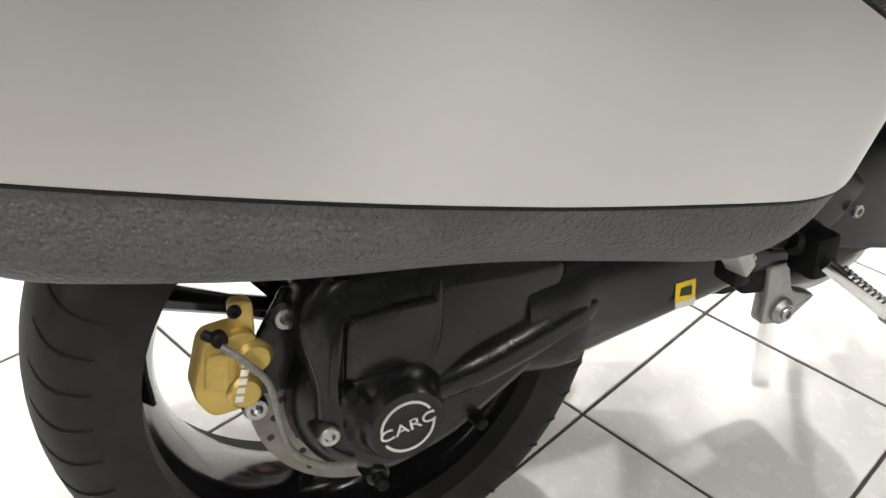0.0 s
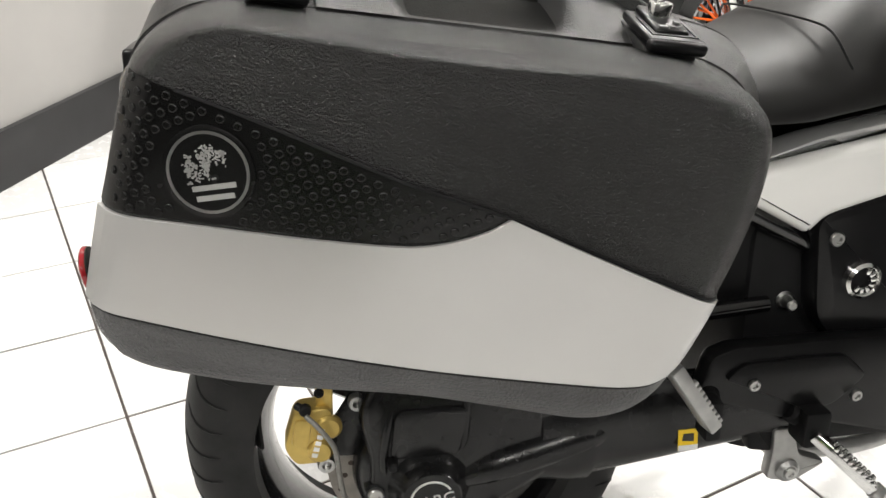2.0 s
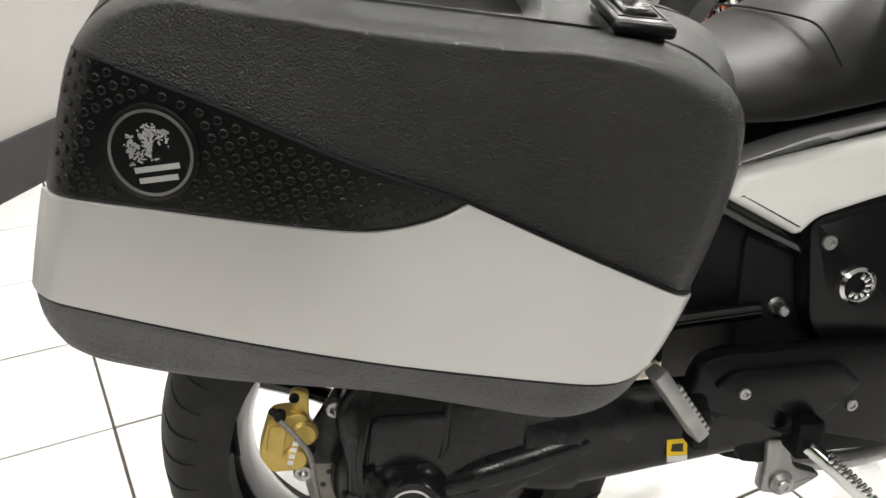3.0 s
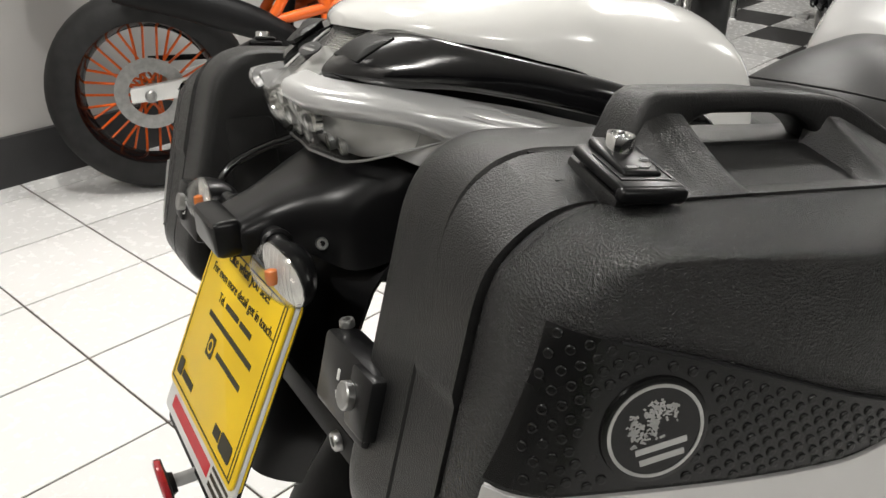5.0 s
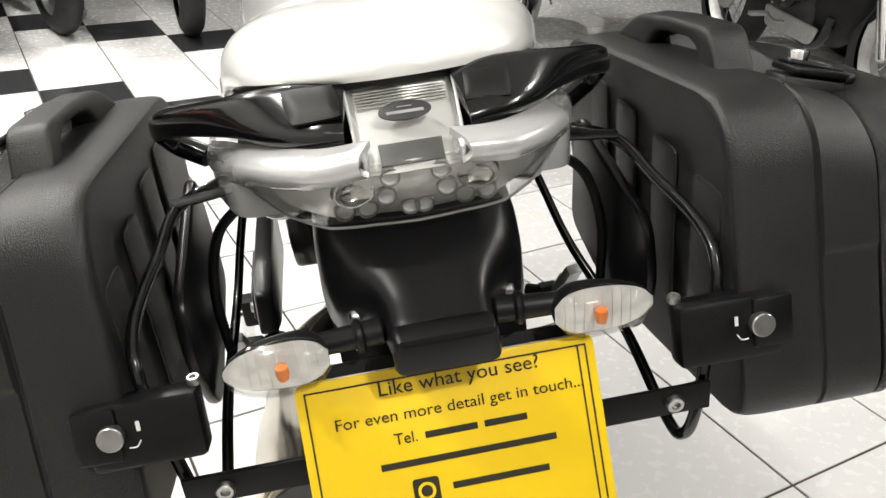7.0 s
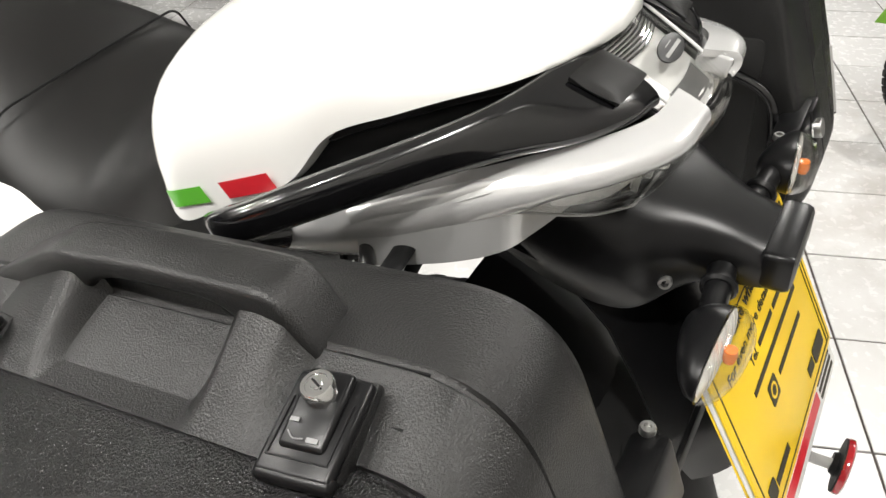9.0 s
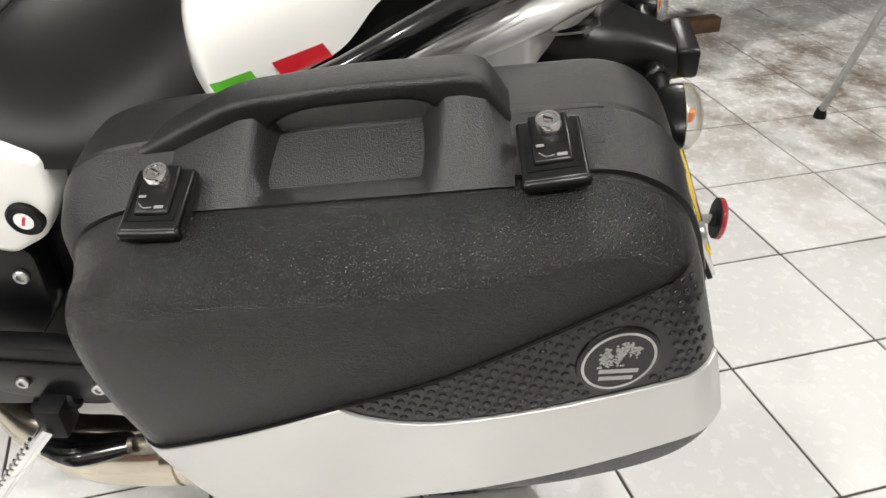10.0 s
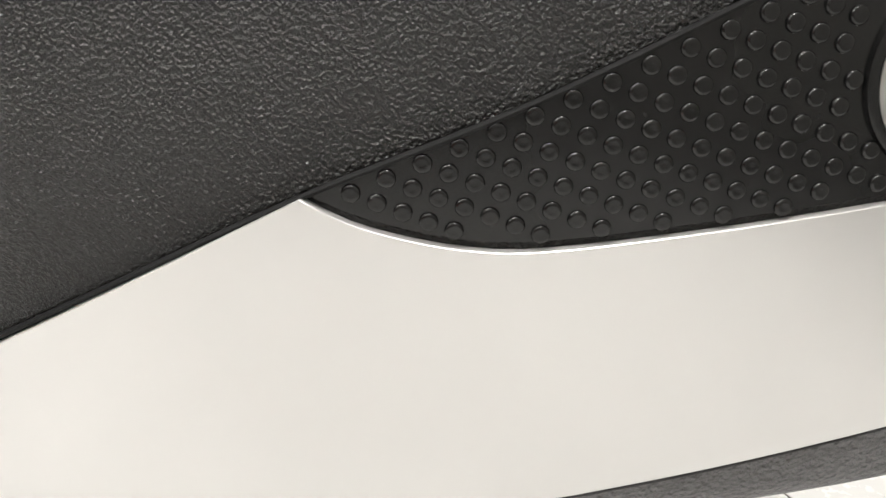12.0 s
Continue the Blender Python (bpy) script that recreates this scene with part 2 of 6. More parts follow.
def box(c, size, bevel=0.002, rot=(0, 0, 0), seg=2, taper=1.0):
    bm = bmesh.new()
    bmesh.ops.create_cube(bm, size=1.0)
    for v in bm.verts:
        k = taper if v.co.z > 0 else 1.0
        v.co = Vector((v.co.x * size[0] * k, v.co.y * size[1] * k, v.co.z * size[2]))
    if bevel:
        bmesh.ops.bevel(bm, geom=bm.edges[:], offset=bevel, segments=seg, profile=0.5, affect="EDGES")
    return moved(bm, pose(*c, *rot))


def lathe(profile, p0, p1, seg=32, arc=360.0):
    """A body of revolution: (radius, height) rows round the axis from p0 towards p1."""
    bm = bmesh.new()
    rings, n = [], seg
    for r, h in profile:
        if r < 1e-5:
            rings.append([bm.verts.new((0, 0, h))])
        else:
            rings.append([bm.verts.new((r * math.cos(2 * math.pi * k / n), r * math.sin(2 * math.pi * k / n), h)) for k in range(n)])
    for a, b in zip(rings, rings[1:]):
        if len(a) == 1 and len(b) == 1:
            continue
        for k in range(n):
            if len(a) == 1:
                bm.faces.new((a[0], b[k], b[(k + 1) % n]))
            elif len(b) == 1:
                bm.faces.new((a[k], a[(k + 1) % n], b[0]))
            else:
                bm.faces.new((a[k], a[(k + 1) % n], b[(k + 1) % n], b[k]))
    return moved(bm, frame_to(p0, p1))


def rod(p0, p1, r0, r1=None, seg=16, edge=None):
    r1 = r0 if r1 is None else r1
    h = (Vector(p1) - Vector(p0)).length
    e = min(0.3 * min(r0, r1), 0.3 * h) if edge is None else edge
    return lathe([(0, 0), (r0 - e, 0), (r0, e), (r1, h - e), (r1 - e, h), (0, h)], p0, p1, seg)


def bend(points, steps=8):
    """A smooth line through points (Catmull-Rom)."""
    p = [Vector(q) for q in points]
    p = [2 * p[0] - p[1]] + p + [2 * p[-1] - p[-2]]
    out = []
    for k in range(1, len(p) - 2):
        a, b, c, d = p[k - 1 : k + 3]
        for s in range(steps):
            t = s / steps
            out.append(0.5 * (2 * b + (c - a) * t + (2 * a - 5 * b + 4 * c - d) * t * t + (3 * b - a - 3 * c + d) * t**3))
    return out + [p[-2]]


def tube(points, radius, seg=10, steps=8, up=(0, 0, 1), flat=1.0, caps=True):
    """A tube along a smooth line; radius is one number or one for each point; flat squashes it along up."""
    line = bend(points, steps) if steps else [Vector(q) for q in points]
    if isinstance(radius, (int, float)):
        rad = [radius] * len(line)
    else:
        rad = [float(r) for r in np.interp(np.linspace(0, 1, len(line)), np.linspace(0, 1, len(radius)), radius)]
    bm, rings = bmesh.new(), []
    for k, p in enumerate(line):
        d = (line[min(k + 1, len(line) - 1)] - line[max(k - 1, 0)]).normalized()
        side = d.cross(Vector(up))
        side = side.normalized() if side.length > 1e-4 else Vector((1, 0, 0))
        top = side.cross(d)
        rings.append([bm.verts.new(p + rad[k] * (math.cos(a) * side + flat * math.sin(a) * top)) for a in [2 * math.pi * j / seg for j in range(seg)]])
    for a, b in zip(rings, rings[1:]):
        for j in range(seg):
            bm.faces.new((a[j], a[(j + 1) % seg], b[(j + 1) % seg], b[j]))
    if caps:
        bm.faces.new(rings[0][::-1])
        bm.faces.new(rings[-1])
    return bm


def loft(loops, caps=True, closed=True):
    """A skin over loops of equally many points."""
    bm = bmesh.new()
    rows = [[bm.verts.new(p) for p in loop] for loop in loops]
    n = len(rows[0])
    for a, b in zip(rows, rows[1:]):
        for j in range(n if closed else n - 1):
            bm.faces.new((a[j], a[(j + 1) % n], b[(j + 1) % n], b[j]))
    if caps and closed:
        bm.faces.new(rows[0][::-1])
        bm.faces.new(rows[-1])
    return bm


def sheet(fn, nu, nv, thick=0.0):
    """A surface point = fn(u, v) for u, v from 0 to 1, thickened along its normals."""
    bm = bmesh.new()
    g = [[bm.verts.new(fn(i / nu, j / nv)) for j in range(nv + 1)] for i in range(nu + 1)]
    for i in range(nu):
        for j in range(nv):
            bm.faces.new((g[i][j], g[i + 1][j], g[i + 1][j + 1], g[i][j + 1]))
    if thick:
        bm.normal_update()
        bmesh.ops.solidify(bm, geom=bm.faces[:], thickness=thick)
    return bm


def slab(pts, depth, bevel=0.002, axis="x", at=0.0):
    """A flat plate: an outline of two coordinates, drawn out along an axis from at by depth, with bevelled rims."""
    bm = bmesh.new()
    put = {"x": lambda a, b: (at, a, b), "y": lambda a, b: (a, at, b), "z": lambda a, b: (a, b, at)}[axis]
    f = bm.faces.new([bm.verts.new(put(a, b)) for a, b in pts])
    r = bmesh.ops.extrude_face_region(bm, geom=[f])
    vec = {"x": (depth, 0, 0), "y": (0, depth, 0), "z": (0, 0, depth)}[axis]
    bmesh.ops.translate(bm, verts=[v for v in r["geom"] if isinstance(v, bmesh.types.BMVert)], vec=vec)
    if bevel:
        bm.normal_update()
        rim = [e for e in bm.edges if len(e.link_faces) == 2 and e.calc_face_angle(0) > 0.6 and any(len(q.verts) > 4 for q in e.link_faces)]
        bmesh.ops.bevel(bm, geom=rim, offset=bevel, segments=2, profile=0.5, affect="EDGES")
    return bm


def bolt(p, n, r=0.008, h=0.006, name="bolt"):
    """A hex-socket screw head at p that looks along n."""
    p, n = Vector(p), Vector(n).normalized()
    return lathe([(0, 0), (r, 0), (r, h * 0.7), (r * 0.85, h), (r * 0.5, h), (r * 0.5, h * 0.4), (0, h * 0.4)], p, p + n, 16)


def text_mesh(body, size, m, parent, mat, name="lettering", width=None, depth=0.0006):
    """Lettering in the built-in font, centred; m takes its plane to the parent's coordinates; width squeezes it."""
    cu = bpy.data.curves.new("text", "FONT")
    cu.body, cu.size, cu.align_x, cu.align_y, cu.extrude = body, size, "CENTER", "CENTER", depth
    ob = bpy.data.objects.new("text", cu)
    scene.collection.objects.link(ob)
    me = bpy.data.meshes.new_from_object(ob.evaluated_get(bpy.context.evaluated_depsgraph_get()))
    bpy.data.objects.remove(ob)
    bm = bmesh.new()
    bm.from_mesh(me)
    bpy.data.meshes.remove(me)
    if width:
        have = max(v.co.x for v in bm.verts) - min(v.co.x for v in bm.verts)
        bmesh.ops.scale(bm, vec=(width / have, 1, 1), verts=bm.verts)
    return part(name, moved(bm, m), mat, parent)


# ---- room ----
T = 1 / 3


def structure(name, bm, mat, smooth=38):
    ob = new(name, finish(name, bm, mat, smooth))
    return tagged(ob, kind="structure")


structure("ground", box((0, 0, -0.0525), (18, 18, 0.10), 0), M["grout"])
structure("ceiling", box((0, 0, CEIL + 0.06), (18, 18, 0.12), 0), M["ceiling"])
# short splayed wall and the long wall behind the parked bikes, with their black skirting
WALL_A = Vector((-2.47, -0.19, 0))


def wall(name, a, b, thick=0.14, inside=1, mat="wall"):
    a, b = Vector(a), Vector(b)
    d = (b - a).normalized()
    n = Vector((-d.y, d.x, 0)) * inside
    pts = [a, b, b + n * thick, a + n * thick]
    bm = slab([(p.x, p.y) for p in pts], CEIL + 0.01, 0, "z", -0.01)
    ob = structure(name, bm, M[mat])
    q = [a - n * 0.003, b - n * 0.003, b - n * 0.022, a - n * 0.022]
    sk = slab([(p.x, p.y) for p in q], 0.165, 0.004, "z", 0.0)
    structure("baseboard_" + name, sk, M["skirting"])
    return ob


far_back = WALL_A + (Vector((-1.83, -0.84, 0)) - WALL_A).normalized() * 3.6
wall("wall_south_west", far_back, WALL_A, inside=1)
wall("wall_west", WALL_A, (-2.35, 8.6, 0), inside=1)
# closing walls out of view, added dark to cut light bounced onto the panniers
wall("wall_north", (-2.35, 8.6, 0), (8.6, 8.6, 0), inside=1, mat="unseen_wall")
wall("wall_east", (8.6, 8.6, 0), (8.6, -8.6, 0), inside=1, mat="unseen_wall")
wall("wall_south", (8.6, -8.6, 0), (far_back.x, -8.6, 0), inside=1, mat="unseen_wall")
wall("wall_south_inner", (far_back.x, -8.6, 0), far_back, inside=1, mat="unseen_wall")


def lamp_panel(x, y):
    t = thing("ceiling_light", pose(x, y, CEIL - 0.06), "square white LED panel added unseen in the ceiling", "ceiling light", "ceiling lights")
    part("frame", join(box((0, 0.31, 0.03), (0.64, 0.02, 0.06)), box((0, -0.31, 0.03), (0.64, 0.02, 0.06)), box((0.31, 0, 0.03), (0.02, 0.6, 0.06)), box((-0.31, 0, 0.03), (0.02, 0.6, 0.06))), M["whiteplate"], t)
    part("diffuser", box((0, 0, 0.045), (0.6, 0.6, 0.012), 0.001), M["lampglow"], t)
    li = bpy.data.lights.new("panel_light", "AREA")
    li.energy, li.size, li.color = LAMP_POWER, 0.09, (1.0, 0.975, 0.93)
    ob = new("panel_light", li)
    ob.matrix_world = pose(x, y, CEIL - 0.03)
    return t


for lx, ly in LAMPS:
    lamp_panel(lx, ly)

# ---- the parked motorcycle's own frame: leaning on its side stand ----
BX = Vector((0.935718, -0.326306, 0.134003))
BY = Vector((0.329276, 0.944234, 0.0))
BZ = BX.cross(BY)
BIKE = Matrix.Translation((-0.0725, -0.3566, 0.0)) @ Matrix((BX, BY, BZ)).transposed().to_4x4()

# ---- panniers ----
# outline of a pannier seen from the side (forward, up), as a rounded polygon
PAN_MID = (-0.03, 0.735)
PAN_CORNERS = ((-0.305, 0.631, 0.06), (-0.217, 0.919, 0.062), (0.196, 0.862, 0.075), (0.234, 0.790, 0.08), (0.193, 0.640, 0.12), (0.142, 0.535, 0.07))


def rounded(corners, steps=8):
    """Points of a polygon whose corners (a, b, radius) are rounded by quadratic bends."""
    out, n = [], len(corners)
    for k in range(n):
        p, q, o = np.array(corners[k][:2]), np.array(corners[(k + 1) % n][:2]), np.array(corners[k - 1][:2])
        r = corners[k][2]
        a = p + (o - p) / np.linalg.norm(o - p) * min(r, 0.49 * np.linalg.norm(o - p))
        b = p + (q - p) / np.linalg.norm(q - p) * min(r, 0.49 * np.linalg.norm(q - p))
        for s in np.linspace(0, 1, steps):
            out.append((1 - s) ** 2 * a + 2 * s * (1 - s) * p + s * s * b)
    return np.array(out)


def polar_outline():
    raw = rounded(PAN_CORNERS, 16)
    raw = np.vstack([raw, raw[:1]])
    far = np.r_[0, np.cumsum(np.hypot(*np.diff(raw, axis=0).T))]
    want = np.linspace(0, far[-1], 720, endpoint=False)
    pts = np.stack([np.interp(want, far, raw[:, 0]), np.interp(want, far, raw[:, 1])], 1) - PAN_MID
    ang, rad = np.arctan2(pts[:, 1], pts[:, 0]), np.hypot(pts[:, 0], pts[:, 1])
    k = np.argsort(ang)
    return np.r_[ang[k] - 2 * np.pi, ang[k], ang[k] + 2 * np.pi], np.r_[rad[k], rad[k], rad[k]]


PAN_ANG, PAN_RAD = polar_outline()


def lid_depth(y, z):
    """How far out the lid's face lies at a point of the side view."""
    dy, dz = y - PAN_MID[0], z - PAN_MID[1]
    th, d = math.atan2(dz, dy), math.hypot(dy, dz)
    edge = float(np.interp(th, PAN_ANG, PAN_RAD))
    up = min(1.0, max(0.0, (math.sin(th) - 0.38) / 0.36))
    up = up * up * (3 - 2 * up)
    down = max(0.0, -math.sin(th)) ** 2
    side = 1 - up - down
    reach = 0.018 * up + 0.060 * down + (0.030 if dy < 0 else 0.042) * side
    depth = 0.085 * up + 0.095 * down + (0.032 if dy < 0 else 0.052) * side
    gap = min(1.0, max(0.0, (edge - d) / reach))
    x = 0.4978 - 0.048 * (min(0.0, y - 0.02) / 0.28) ** 2 - 0.10 * max(0.0, y - 0.05) ** 2 / 0.18 - 0.45 * max(0.0, z - 0.74) ** 2 - 0.0675 * (0.738 - z + math.hypot(0.738 - z, 0.05))
    n = 2.15 - 0.1 * up
    return x - depth * (1 - max(0.0, 1 - (1 - gap) ** n) ** (1 / (2.0 + 0.05 * up)))


def ring_pts(scale, x, n=192, grow=0.0):
    """The pannier's outline, scaled about its middle, at one depth."""
    out = []
    for k in range(n):
        a = -math.pi + 2 * math.pi * k / n
        r = float(np.interp(a, PAN_ANG, PAN_RAD)) * scale + grow
        out.append((x, PAN_MID[0] + r * math.cos(a), PAN_MID[1] + r * math.sin(a)))
    return out


def ease(t):
    t = min(1.0, max(0.0, t))
    return t * t * (3 - 2 * t)


def settle(bm):
    """Lower the top from the shell's ridge to the lid's seam, and push the shell's front out."""
    for v in bm.verts:
        x, y, z = v.co
        top = top_z(y)
        w = ease((z - top + 0.090) / 0.085)
        v.co.z -= 0.024 * w * min(1.0, max(0.0, (x - 0.322) / 0.062))
        v.co.y += 0.040 * ease((y - 0.10) / 0.11) * (1 - ease((x - 0.34) / 0.08))
        if 0.3345 < x < 0.386 and y < -0.13:
            v.co.y -= 0.0035 * ease((z - 0.779) / 0.010)
    return bm


def lid_ring(s, n=192):
    return [(lid_depth(y, z), y, z) for _, y, z in ring_pts(s, 0, n)]


def edge_line(pts, n):
    """n + 1 points along a smooth line through (a, b) points, evenly spread."""
    line = bend([(a, b, 0) for a, b in pts], 10)
    acc = np.r_[0, np.cumsum([(q - p).length for p, q in zip(line, line[1:])])]
    want = np.linspace(0, acc[-1], n + 1)
    return [(float(np.interp(w, acc, [p.x for p in line])), float(np.interp(w, acc, [p.y for p in line]))) for w in want]


SILVER_TOP = [(-0.2645, 0.7558), (-0.189, 0.748), (-0.117, 0.739), (-0.063, 0.733), (-0.038, 0.7335), (-0.015, 0.738), (0.0, 0.743), (0.012, 0.7495)]
SILVER_TOP2 = [(0.012, 0.7495), (0.085, 0.711), (0.167, 0.668), (0.203, 0.651)]
SILVER_LOW = [(-0.2865, 0.678), (-0.198, 0.661), (-0.1, 0.641), (0.0, 0.620), (0.07, 0.605), (0.105, 0.598), (0.13, 0.597), (0.150, 0.603), (0.175, 0.622)]
DIMPLE_TOP = [(-0.231, 0.850), (-0.146, 0.817), (-0.061, 0.7785), (0.012, 0.7495)]


def edge_ring(pts, n):
    """n points evenly spread round a closed line, with corners slightly eased."""
    loop = rounded([(a, b, 0.008) for a, b in pts], 4)
    loop = np.vstack([loop, loop[:1]])
    far = np.r_[0, np.cumsum(np.hypot(*np.diff(loop, axis=0).T))]
    want = np.linspace(0, far[-1], n, endpoint=False)
    return [(float(np.interp(w, far, loop[:, 0])), float(np.interp(w, far, loop[:, 1]))) for w in want]


def at_x(pts, y):
    return float(np.interp(y, [p[0] for p in pts], [p[1] for p in pts]))


def on_lid(y, z, off):
    """A point off the lid's face, pulled inside its outline."""
    dy, dz = y - PAN_MID[0], z - PAN_MID[1]
    a, d = math.atan2(dz, dy), math.hypot(dy, dz)
    edge = float(np.interp(a, PAN_ANG, PAN_RAD)) - 0.0005
    if d > edge:
        y, z = PAN_MID[0] + dy * edge / d, PAN_MID[1] + dz * edge / d
    e = 0.002
    x = lid_depth(y, z)
    gy, gz = (lid_depth(y + e, z) - lid_depth(y - e, z)) / (2 * e), (lid_depth(y, z + e) - lid_depth(y, z - e)) / (2 * e)
    nrm = Vector((1, -max(-3, min(3, gy)), -max(-3, min(3, gz)))).normalized()
    return Vector((x, y, z)) + nrm * off


def panel_between(low, top, nu, nv, off, thick):
    a, b = edge_line(low, nu), edge_line(top, nu)
    inner = sheet(lambda u, v: on_lid(*(np.array(a[round(u * nu)]) * (1 - v) + np.array(b[round(u * nu)]) * v), off - thick), nu, nv)
    outer = sheet(lambda u, v: on_lid(*(np.array(a[round(u * nu)]) * (1 - v) + np.array(b[round(u * nu)]) * v), off), nu, nv)
    bm = join(inner, outer)
    rim = [e for e in bm.edges if len(e.link_faces) == 1]
    bmesh.ops.bridge_loops(bm, edges=rim)
    return bm


def top_z(y):
    return 0.9155 - 0.1455 * (y + 0.2)


def lock(parent, x, y, z, tilt):
    """A lid latch: a lipped plate over the seam with a raised wedge, a key cylinder and its white open-close mark."""
    m = pose(x, y, z, -8.3, 0, 0) @ pose(0, 0, 0, 0, 15, 0) @ pose(0, 0, 0, 0, 0, tilt)
    part("recess", moved(box((-0.004, 0, -0.013), (0.058, 0.042, 0.016), 0.003), m), M["body"], parent)
    plate = part("latch", moved(join(box((0.001, 0, 0.0008), (0.058, 0.046, 0.0075), 0.003, seg=3), box((0.028, 0, -0.001), (0.010, 0.048, 0.010), 0.004, seg=3)), m), M["black_plastic"], parent, "black lipped latch plate")
    wedge = box((-0.006, 0, 0.0066), (0.044, 0.028, 0.006), 0.0028, seg=3)
    for v in wedge.verts:
        v.co.z -= max(0.0, v.co.x + 0.006) * 0.12
    part("wedge", moved(wedge, m), M["black_plastic"], plate)
    part("latch_edge", moved(join(box((0.004, 0.0182, 0.0046), (0.032, 0.0012, 0.0012), 0), box((0.004, -0.0182, 0.0046), (0.032, 0.0012, 0.0012), 0), box((0.0205, 0, 0.0046), (0.0012, 0.038, 0.0012), 0)), m), M["black_plastic"], plate)
    c0, c1 = m @ Vector((-0.014, 0, 0.006)), m @ Vector((-0.016, 0, 0.024))
    part("key_cylinder", lathe([(0, 0), (0.0092, 0), (0.0092, 0.0105), (0.0086, 0.0113), (0.0066, 0.0113), (0.0062, 0.0104), (0.0036, 0.0104), (0.0030, 0.0116), (0, 0.0116)], c0, c1, 28), M["chrome"], plate, "round chrome key cylinder")
    part("key_slot", moved(box((-0.0153, 0, 0.0177), (0.0012, 0.007, 0.0006), 0, (0, 0, 30)), m), M["matt"], plate)
    mark = join(box((0.011, -0.0065, 0.0080), (0.0026, 0.0070, 0.0006), 0, (0, 7, 0)), box((0.002, 0.0080, 0.0091), (0.0022, 0.0055, 0.0006), 0, (0, 7, 0)), tube([(0.011, -0.001, 0.0081), (0.0115, 0.005, 0.0081), (0.008, 0.0095, 0.0086)], 0.0005, 6))
    part("mark", moved(mark, m), M["print_grey"], plate)


def build_pannier(side):
    low_edge = [(y, z + 0.004 * side) for y, z in SILVER_LOW]
    dimple_top = DIMPLE_TOP if side > 0 else [(y, z + 0.030 * (0.012 - y)) for y, z in DIMPLE_TOP]
    s = thing("pannier", BIKE, "hard black motorcycle pannier with a silver lower band", "pannier", "panniers", (0.36, -0.06, 0.56))
    # inner shell
    loops = [ring_pts(k, x, 384) for k, x in ((0.55, 0.262), (0.93, 0.259), (0.968, 0.2595), (0.982, 0.262), (0.991, 0.268), (0.996, 0.28), (0.998, 0.30), (0.999, 0.3290), (0.990, 0.3305), (0.990, 0.3325), (1.0, 0.334), (1.0, 0.335), (1.0, 0.36), (1.0, 0.384))]
    shell = loft(loops)
    part("shell", settle(shell), M["body"], s, "black moulded inner shell")
    # ribs moulded on the inner wall
    for y0, w in ((-0.19, 0.03), (-0.09, 0.03), (0.02, 0.03), (0.11, 0.03)):
        part("rib", slab(rounded([(y0 - w, 0.66, 0.01), (y0 + w, 0.655, 0.01), (y0 + w, 0.83, 0.01), (y0 - w, 0.835, 0.01)], 4), -0.004, 0.002, "x", 0.262), M["body"], s)
    # lid
    rings = [ring_pts(0.978, 0.380), ring_pts(0.978, 0.3865), ring_pts(0.997, 0.388), ring_pts(1.0, 0.392), [(max(0.397, x), y, z) for x, y, z in lid_ring(1.0)]]
    for t in (0.999, 0.996, 0.991, 0.985, 0.977, 0.968, 0.957, 0.945, 0.932, 0.917, 0.90, 0.88, 0.86, 0.83, 0.80, 0.765, 0.73, 0.69, 0.64, 0.58, 0.5, 0.4, 0.28, 0.1):
        rings.append([(max(0.397, x), y, z) for x, y, z in lid_ring(t)])
    lid = part("lid", settle(loft(rings)), M["lid"], s, "black leather-grained bulging lid", smooth=60)
    # lower grey lip under the band
    low2 = [(y, z - 0.002) for y, z in low_edge]
    foot = []
    for y, z in low_edge:
        dy, dz = y - PAN_MID[0], z - 0.07 - PAN_MID[1]
        a = math.atan2(dz, dy)
        r = float(np.interp(a, PAN_ANG, PAN_RAD)) - 0.001
        foot.append((PAN_MID[0] + r * math.cos(a), PAN_MID[1] + r * math.sin(a)))
    part("lip", panel_between(foot, low2, 48, 10, 0.0012, 0.003), M["lip"], lid, "dark grey moulded bottom edge", smooth=60)
    joint = [on_lid(y, z, 0.0014) for y, z in edge_line([(y, z - 0.0012) for y, z in low_edge], 60)]
    part("groove", tube(joint, 0.0017, 6, 0), M["matt"], lid)
    # silver band
    n = 60
    a = edge_line(low_edge, n)
    upper = edge_line(SILVER_TOP, 36)[:-1] + edge_line(SILVER_TOP2, 24)
    def band(u, v, off):
        k = round(u * n)
        for _ in range(2):
            v = 0.5 - 0.5 * math.cos(math.pi * v)
        p = np.array(a[k]) * (1 - v) + np.array(upper[k]) * v
        return on_lid(*p, off)
    bm = join(sheet(lambda u, v: band(u, v, 0.0005), n, 14), sheet(lambda u, v: band(u, v, 0.0035), n, 14))
    bmesh.ops.bridge_loops(bm, edges=[e for e in bm.edges if len(e.link_faces) == 1])
    rim = [e for e in bm.edges if len(e.link_faces) == 2 and e.calc_face_angle(0) > 0.9]
    bmesh.ops.bevel(bm, geom=rim, offset=0.0009, segments=2, profile=0.5, affect="EDGES")
    part("band", bm, M["silver"], lid, "silver painted band with a swept upper edge", smooth=50)
    # dimpled panel
    c = edge_line([(y, z + 0.0028) for y, z in SILVER_TOP[:-1]] + [(0.012, 0.7515)], 40)
    d = edge_line(dimple_top, 40)
    def dpanel(u, v, off):
        k = round(u * 40)
        p = np.array(c[k]) * (1 - v) + np.array(d[k]) * v
        return on_lid(*p, off)
    dp = sheet(lambda u, v: dpanel(u, v, 0.0009), 40, 40)
